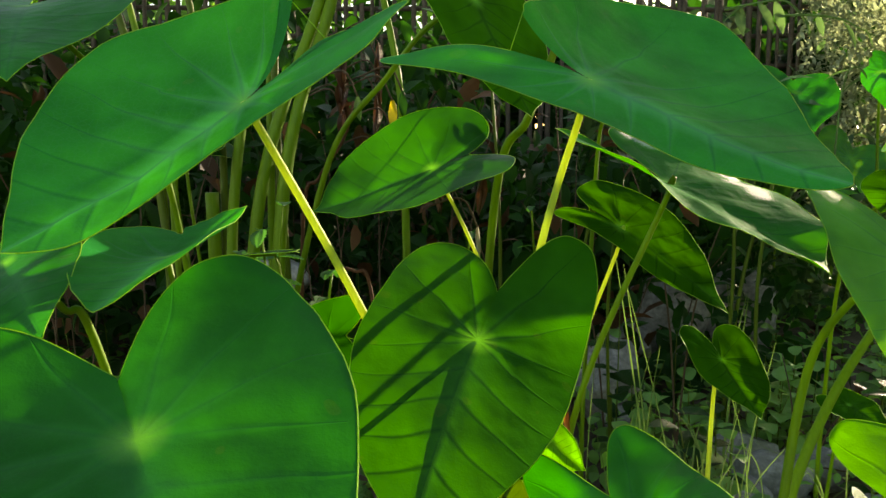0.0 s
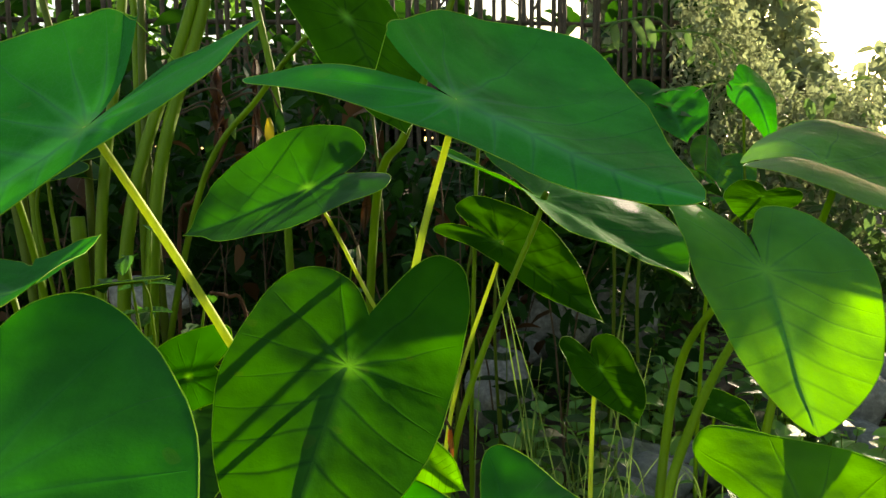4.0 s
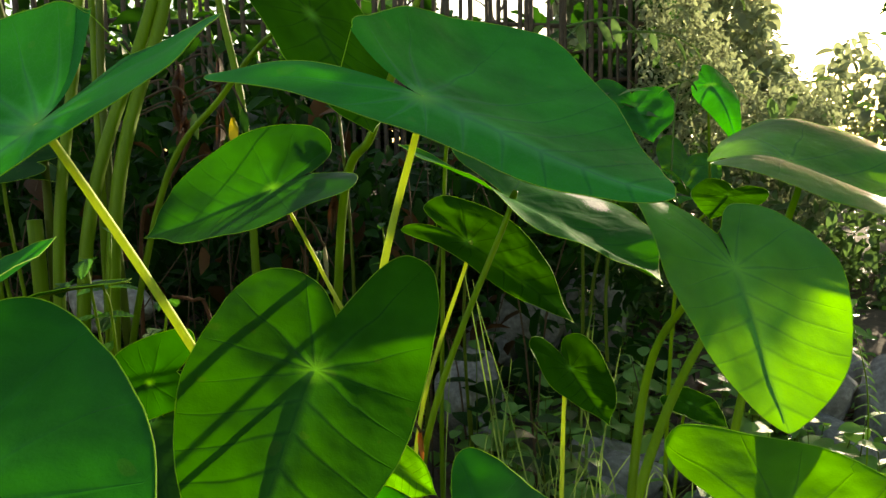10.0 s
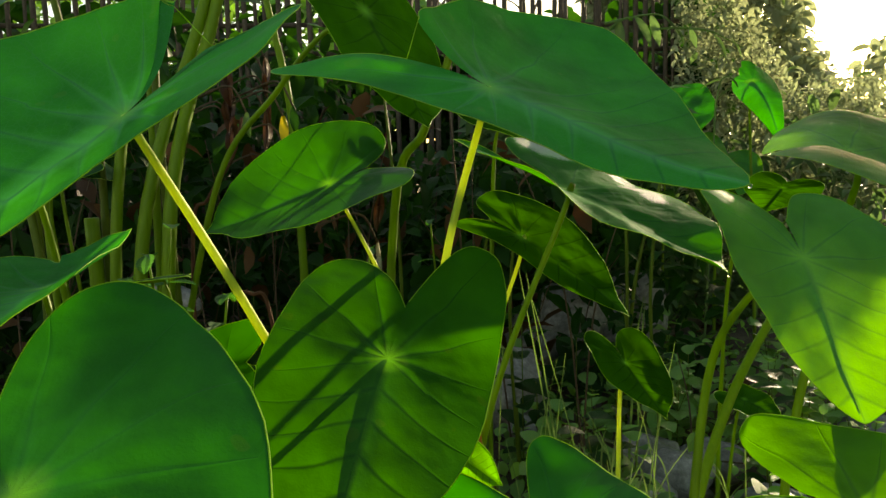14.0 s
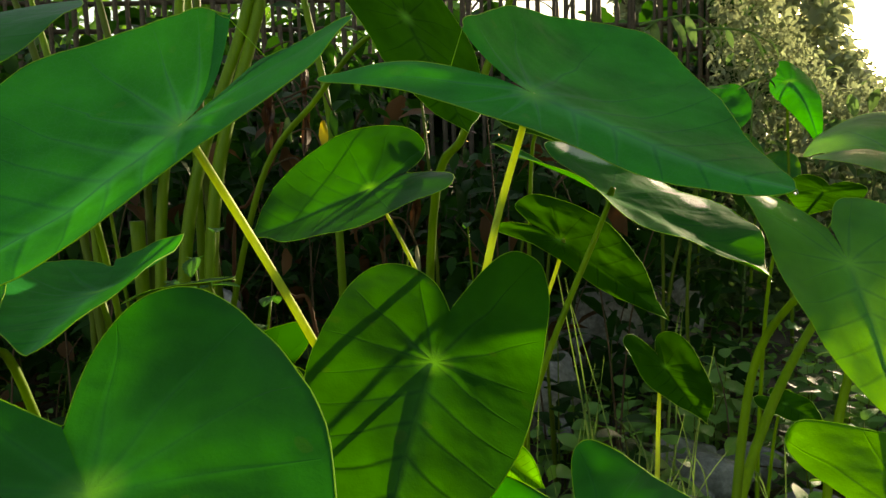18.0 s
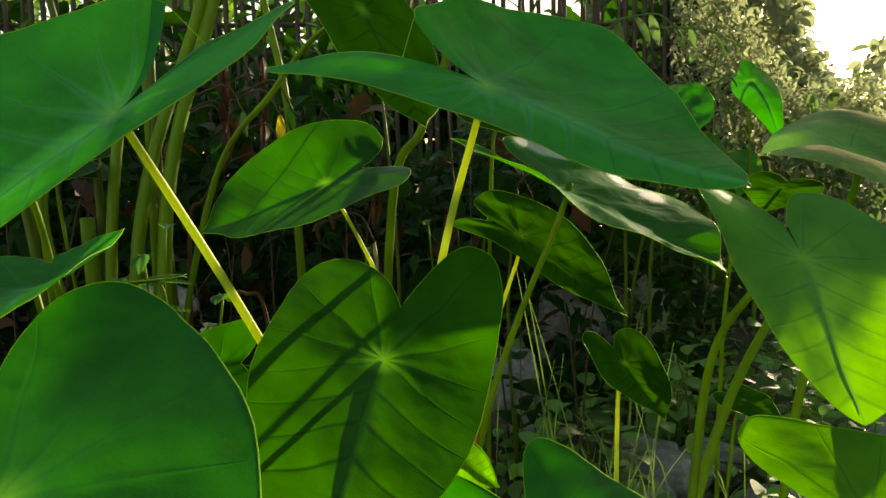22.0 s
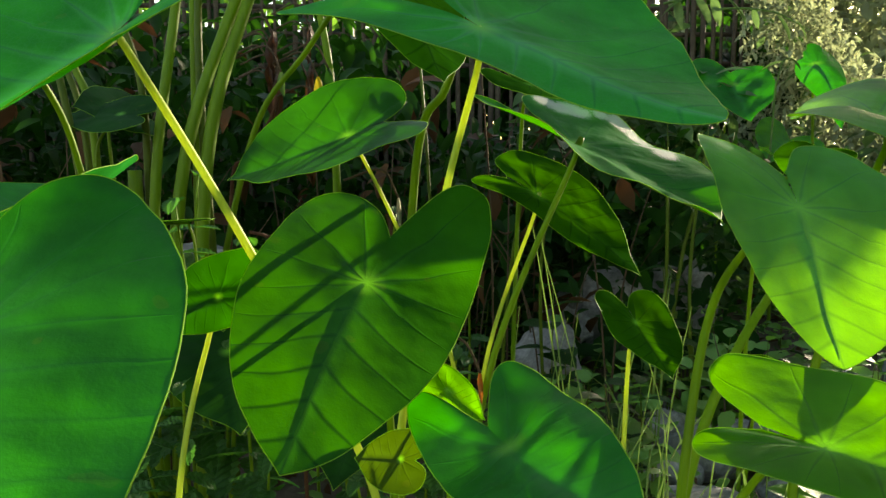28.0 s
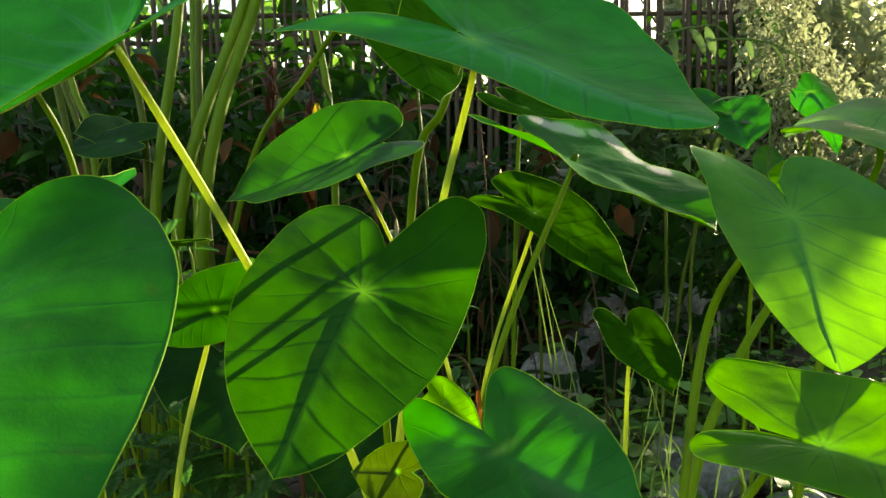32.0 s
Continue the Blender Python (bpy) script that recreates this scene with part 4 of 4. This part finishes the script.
for i in range(16):
    x = -3.2 + i * 0.36 + rnd.uniform(-0.12, 0.12)
    y = rnd.uniform(5.4, 6.4)
    top = thing("sapling", (x, y, 0), "thin dark sapling trunk behind the fence", "tree", "saplings behind the fence")
    pts = [(x, y, -0.05), (x + rnd.uniform(-0.06, 0.06), y, 1.2), (x + rnd.uniform(-0.12, 0.12), y, 2.6)]
    rr = rnd.uniform(0.015, 0.035)
    v, f = tube(spline(pts, 6), lambda t: rr * (1.1 - 0.4 * t), 8)
    mesh_object("trunk", v, f, BARK, top)
    for k in range(3):
        h = rnd.uniform(1.0, 2.2)
        a = rnd.uniform(0, 6.28)
        v, f = tube(spline([(x, y, h), (x + 0.18 * math.cos(a), y + 0.18 * math.sin(a), h + 0.2), (x + 0.4 * math.cos(a), y + 0.4 * math.sin(a), h + 0.3)], 4), lambda t: rr * 0.35 * (1.1 - 0.8 * t), 6)
        mesh_object("branch", v, f, BARK, top)


# ---- dry stems and twigs ----
rnd = random.Random(31)
for i in range(64):
    x, y = rnd.uniform(-1.2, 0.9), rnd.uniform(1.75, 3.1)
    h, a, l = rnd.uniform(0.3, 1.1), rnd.uniform(0, 6.28), rnd.uniform(0.05, 0.35)
    v, f = tube(spline([(0, 0, -0.03), (l * 0.3 * math.cos(a), l * 0.3 * math.sin(a), h * 0.6), (l * math.cos(a), l * math.sin(a), h)], 4), lambda t: 0.0028 * (1.2 - 0.8 * t), 5)
    ob = mesh_object("dry_stem", v, f, TWIG)
    ob.location = (x, y, height(x, y))
    tagged(ob, "thin dry brown stem in the undergrowth", "stem", "dry stems")
for i in range(9):
    x, y, z = rnd.uniform(0.3, 1.6), rnd.uniform(1.5, 2.6), 0.03
    a = rnd.uniform(0, 6.28)
    top = thing("twig", (x, y, 0), "fallen dry twig on the soil", "twig", "fallen twigs")
    v, f = tube(spline([(x, y, z), (x + 0.12 * math.cos(a), y + 0.12 * math.sin(a), z + 0.03), (x + 0.3 * math.cos(a + 0.3), y + 0.3 * math.sin(a + 0.3), z + 0.01)], 5), lambda t: 0.004 * (1.1 - 0.7 * t), 6)
    mesh_object("stick", v, f, TWIG, top)


# ---- hanging withered leaves by the stalks ----
def hanging_leaf(place, size, material, label, name="withered_leaf", turn=0.0, curl=0.8):
    top = thing(name, place, label, "leaf", "withered leaves")
    n, verts, faces = 12, [], []
    for i in range(n + 1):
        t = i / n
        w = size * 0.22 * math.sin(math.pi * min(1, 0.08 + 0.92 * t)) ** 0.8
        for k in range(5):
            u = (k - 2) / 2
            z = -size * t
            y = size * (0.10 * math.sin(5 * t + turn) + curl * 0.18 * (abs(u) ** 1.5) * math.sin(3 * t + 1 + turn))
            verts.append(Vector(place) + Vector((w * u * math.cos(curl * u) + 0.1 * size * t * t * math.sin(turn), y, z)))
    for i in range(n):
        for k in range(4):
            a = i * 5 + k
            faces.append((a, a + 1, a + 6, a + 5))
    mesh_object("withered_blade", verts, faces, material, top)
    p = Vector(place)
    v, f = tube(spline([p, p + Vector((-0.03, 0.01, 0.05)), p + Vector((-0.10, 0.05, 0.03))], 5), lambda t: 0.0022, 6)
    mesh_object("leaf_stem", v, f, TWIG, top)


RUST_AT = (-0.221, 2.022, 1.001)
hanging_leaf((-0.105, 1.68, 0.925), 0.062, YELLOW, "small bright yellow withered leaf hanging", "yellow_leaf", 0.4)
hanging_leaf((-0.085, 1.70, 0.945), 0.06, WEED_SHADE, "small curled dark green hanging leaf", turn=1.0)
hanging_leaf((-0.17, 1.62, 0.93), 0.05, GRASS, "small pale curled hanging leaf", turn=2.0)
for k, (x, y, z, s) in enumerate(tuple((RUST_AT[0] + 0.06 * math.cos(q * 2.1), RUST_AT[1] + 0.04 * math.sin(q * 3.3), RUST_AT[2] + 0.08 - 0.015 * q, 0.08 + 0.03 * math.sin(q * 1.7)) for q in range(12)) + ((-0.16, 1.98, 0.80, 0.12), (0.10, 2.0, 0.75, 0.10))):
    hanging_leaf((x, y, z), s, RUST if k < 12 else DRY, "crumpled reddish brown dead leaf", turn=k * 1.3, curl=2.2)


hanging_leaf((0.062, 1.42, 0.690), 0.055, PALE_DRY, "pale curled dry leaf on a thin stem", turn=0.7, curl=1.6)
hanging_leaf((-0.107, 1.73, 0.86), 0.05, YELLOW, "narrow yellowing leaf against a stalk", "yellow_leaf", 1.9)
hanging_leaf((0.184, 1.135, 0.448), 0.045, ORANGE, "orange withered sheath at a stalk foot", turn=0.2, curl=1.2)
for pts, r in ((((-0.196, 1.78, 0.928), (-0.219, 1.78, 0.846), (-0.276, 1.78, 0.758), (-0.313, 1.78, 0.663), (-0.33, 1.78, 0)), 0.0048), (((-0.161, 1.2, 0.654), (-0.135, 1.2, 0.647), (-0.111, 1.2, 0.623), (-0.09, 1.2, 0.4), (-0.08, 1.2, 0)), 0.0035)):
    top = thing("withered_stalk", pts[-1], "thin reddish brown withered stalk", "stalk", "withered stalks")
    v, f = tube(spline(pts, 6), lambda t: r * (0.7 + 0.3 * t), 8)
    mesh_object("stem", v, f, RED_STEM, top)


# ---- nettles ----
def toothed(length, width, material):
    n, verts, faces = 14, [], []
    for i in range(n + 1):
        t = i / n
        w = width * 0.5 * math.sin(math.pi * min(1, t * 0.93 + 0.07)) ** 0.7 * (1.0 if i % 2 else 0.80)
        y, z = length * t, -0.25 * length * t * t
        verts += [(-w, y, z + 0.2 * w), (-w * 0.45, y, z - 0.02 * length * (i % 2)), (0, y, z + 0.02 * length * (i % 2)), (w * 0.45, y, z - 0.02 * length * (i % 2)), (w, y, z + 0.2 * w)]
    for i in range(n):
        for k in range(4):
            a = 5 * i + k
            faces.append((a, a + 1, a + 6, a + 5))
    me = bpy.data.meshes.new("toothed_leaf")
    me.from_pydata(verts, [], faces)
    me.materials.append(material)
    return me


TOOTHED = toothed(1.0, 0.62, NETTLE)


def nettle(x, y, tall, size, seed):
    rnd = random.Random(seed)
    top = thing("nettle_plant", (x, y, 0), "green nettle with crinkled toothed leaves", "weed", "nettles")
    path = spline([(x, y, 0), (x + rnd.uniform(-0.02, 0.02), y, tall * 0.5), (x + rnd.uniform(-0.04, 0.04), y - 0.02, tall)], 8)
    v, f = tube(path, lambda t: 0.0032 * (1.2 - 0.6 * t), 8)
    mesh_object("stem", v, f, STALK, top)
    for i in range(7):
        p = path[int((0.45 + 0.55 * i / 6) * (len(path) - 1))]
        for side in (0, math.pi):
            ob = new("leaf", TOOTHED)
            ob.parent = top
            ob.matrix_parent_inverse = top.matrix_world.inverted()
            s = size * (1.1 - 0.6 * i / 6) * rnd.uniform(0.85, 1.1)
            ob.matrix_basis = Matrix.LocRotScale(p, Euler((rnd.uniform(-0.3, 0.25), rnd.uniform(-0.3, 0.3), side + i * 1.57 + rnd.uniform(-0.3, 0.3))), (s, s, s))


for k, (x, y, tall, s) in enumerate(((-0.30, 1.36, 0.74, 0.085), (-0.17, 1.22, 0.60, 0.085), (-0.36, 1.42, 0.60, 0.07), (0.04, 1.62, 0.66, 0.07), (-0.10, 1.5, 0.5, 0.08), (-0.24, 1.12, 0.45, 0.07), (0.20, 1.75, 0.7, 0.06), (-0.45, 1.3, 0.42, 0.07),
                                       (-0.30, 1.16, 0.40, 0.09), (-0.12, 1.14, 0.34, 0.09), (0.02, 1.12, 0.30, 0.08), (-0.38, 1.24, 0.50, 0.09), (-0.05, 1.30, 0.45, 0.09), (0.10, 1.28, 0.40, 0.08), (-0.20, 1.36, 0.52, 0.09), (-0.32, 1.05, 0.32, 0.08), (-0.52, 1.18, 0.45, 0.09), (0.16, 1.42, 0.42, 0.08), (-0.27, 1.30, 0.70, 0.10), (-0.21, 1.27, 0.64, 0.09), (-0.34, 1.32, 0.66, 0.10))):
    nettle(x, y, tall, s, 40 + k)


# ---- grass ----
def grass_blade(points, width, label="long thin bent grass blade", material=None):
    top = thing("grass_blade", points[0], label, "grass", "grass blades")
    path = spline(points, 7)
    verts, faces = [], []
    for i, p in enumerate(path):
        t = i / (len(path) - 1)
        w = width * (1 - t) ** 0.6 * 0.5 + 0.0003
        verts += [p + Vector((-w, 0, w * 0.4)), p, p + Vector((w, 0, w * 0.4))]
    for i in range(len(path) - 1):
        a = 3 * i
        faces += [(a, a + 1, a + 4, a + 3), (a + 1, a + 2, a + 5, a + 4)]
    mesh_object("blade", verts, faces, material or GRASS, top)


for pts, wd in (
    (((0.345, 1.30, 0.30), (0.315, 1.30, 0.48), (0.285, 1.31, 0.66)), 0.003),
    (((0.350, 1.30, 0.30), (0.325, 1.30, 0.48), (0.300, 1.31, 0.64)), 0.0025),
    (((0.40, 1.28, 0.22), (0.355, 1.29, 0.42), (0.30, 1.30, 0.62)), 0.002),
    (((0.345, 1.30, 0.02), (0.35, 1.30, 0.2), (0.345, 1.30, 0.33)), 0.003),
    (((0.58, 1.60, 0.02), (0.60, 1.60, 0.40), (0.62, 1.60, 0.535)), 0.006),
    (((0.60, 1.60, 0.02), (0.612, 1.60, 0.38), (0.623, 1.60, 0.53)), 0.005),
):
    grass_blade(pts, wd)
rnd = random.Random(51)
for i in range(46):
    x, y = rnd.gauss(0.47, 0.13), rnd.gauss(1.33, 0.12)
    a = rnd.uniform(0, 6.28)
    h, l = rnd.uniform(0.12, 0.36), rnd.uniform(0.05, 0.2)
    grass_blade(((x, y, 0), (x + 0.35 * l * math.cos(a), y + 0.35 * l * math.sin(a), h * 0.75), (x + l * math.cos(a), y + l * math.sin(a), h * rnd.uniform(0.75, 1.05))), rnd.uniform(0.002, 0.005), "thin curved grass blade by a rock")


for i in range(22):
    x, y = rnd.gauss(0.42, 0.09), rnd.gauss(1.34, 0.07)
    l, h, a = rnd.uniform(0.02, 0.12), rnd.uniform(0.28, 0.52), rnd.uniform(0, 6.28)
    grass_blade(((x, y, 0), (x + 0.25 * l * math.cos(a), y + 0.25 * l * math.sin(a), h * 0.6), (x + l * math.cos(a), y + l * math.sin(a), h)), rnd.uniform(0.0012, 0.0028), "very thin upright pale grass blade")


# ---- drooping bush leaves before the fence ----
leaf_cloud("vine", "drooping pale vine leaves before the fence", "vine", 900,
           lambda r: (r.uniform(0.6, 1.35), r.uniform(3.1, 3.7), 0.62 + 0.46 * r.betavariate(1.6, 1.3)), 0.10, BUSH, 19, 0.4)


# ---- drooping branch before the fence ----
def drooping_branch(points, leaves, label):
    top = thing("branch", points[0], label, "branch", "drooping branches")
    v, f = tube(spline(points, 6), lambda t: 0.005 * (1.1 - 0.7 * t), 7)
    mesh_object("stem", v, f, GRASS, top)
    for (x, y, z), size, turn, tip in leaves:
        ob = new("leaf", PALE_LEAF)
        ob.parent = top
        ob.matrix_parent_inverse = top.matrix_world.inverted()
        ob.matrix_basis = Matrix.LocRotScale(Vector((x, y, z)), Euler((tip, 0.25, turn)), (size, size, size))


PALE_LEAF = small_mesh("pale_leaf", 1.0, 0.30, BUSH, 0.35, 0.25)
drooping_branch(((1.109, 3.247, 1.343), (1.204, 3.226, 1.363), (1.317, 3.209, 1.374), (1.373, 3.196, 1.339), (1.418, 3.182, 1.28)),
                [((1.161, 3.234, 1.356), 0.130, 2.6, -1.0), ((1.226, 3.221, 1.369), 0.143, -2.8, -0.9), ((1.291, 3.208, 1.369), 0.130, 2.9, -1.2), ((1.33, 3.208, 1.369), 0.117, -1.9, -0.6),
                 ((1.382, 3.195, 1.329), 0.104, -2.4, -1.0), ((1.187, 3.221, 1.356), 0.117, 1.5, -0.4)], "pale drooping branch with narrow leaves")
drooping_branch(((1.317, 3.208, 1.317), (1.429, 3.185, 1.315), (1.53, 3.166, 1.297), (1.586, 3.153, 1.267), (1.658, 3.138, 1.227)),
                [((1.537, 3.161, 1.284), 0.111, -2.5, -0.95), ((1.603, 3.143, 1.264), 0.091, -1.8, -0.8), ((1.447, 3.182, 1.31), 0.091, 2.8, -0.9)], "pale drooping branch catching the sun")
drooping_branch(((1.434, 3.0, 0.0), (1.447, 3.0, 0.394), (1.467, 3.0, 0.951), (1.478, 3.006, 1.021), (1.498, 3.013, 1.092), (1.551, 3.026, 1.109)),
                [((1.498, 3.013, 1.092), 0.091, 1.2, -0.2), ((1.525, 3.026, 1.109), 0.078, -1.4, -0.4)], "thin pale upright stem with few leaves")


# ---- fern ----
def fern(root, tip, label):
    top = thing("fern", root, label, "fern")
    a, b = Vector(root), Vector(tip)
    path = spline([a, a.lerp(b, 0.5) + Vector((0.02, 0, 0.06)), b], 10)
    v, f = tube(path, lambda t: 0.0022 * (1.1 - 0.8 * t), 6)
    mesh_object("stem", v, f, STALK, top)
    for i in range(6, len(path)):
        t = i / (len(path) - 1)
        for side in (-1, 1):
            ob = new("leaflet", FERN_LEAF)
            ob.parent = top
            ob.matrix_parent_inverse = top.matrix_world.inverted()
            s = 0.035 * (1.15 - t) + 0.006
            d = path[i] - path[i - 1]
            ob.matrix_basis = Matrix.LocRotScale(path[i], Euler((-0.2, 0, math.atan2(-d.x, d.y) + side * 1.2)), (s, s, s))


FERN_LEAF = small_mesh("fern_leaflet", 1.0, 0.28, WEED)
fern((1.24, 1.55, 0.02), (1.098, 1.438, 0.509), "small fern with paired narrow leaflets")
fern((1.26, 1.52, 0.02), (1.20, 1.36, 0.46), "small fern with paired narrow leaflets")

# ---- more low weeds and stones about the rocks ----
rnd = random.Random(77)
big_rocks = [o for o in scene.objects if o.name.startswith("rock")]
for i in range(70):
    x, y = rnd.uniform(0.42, 1.35), rnd.uniform(1.25, 2.3)
    if any(math.hypot(x - o.location.x, y - o.location.y) < 0.14 for o in big_rocks):
        continue
    copy_thing(protos[rnd.choice((0, 1, 2))], pose(x, y, height(x, y), 0, 0, rnd.uniform(0, 360)))
for i in range(26):
    x, y, s = rnd.uniform(0.4, 1.7), rnd.uniform(1.3, 2.4), rnd.uniform(0.02, 0.055)
    rock((x, y, height(x, y) + s * 0.3), (s, s * 0.8, s * 0.7), 200 + i, "small grey stone on the soil")
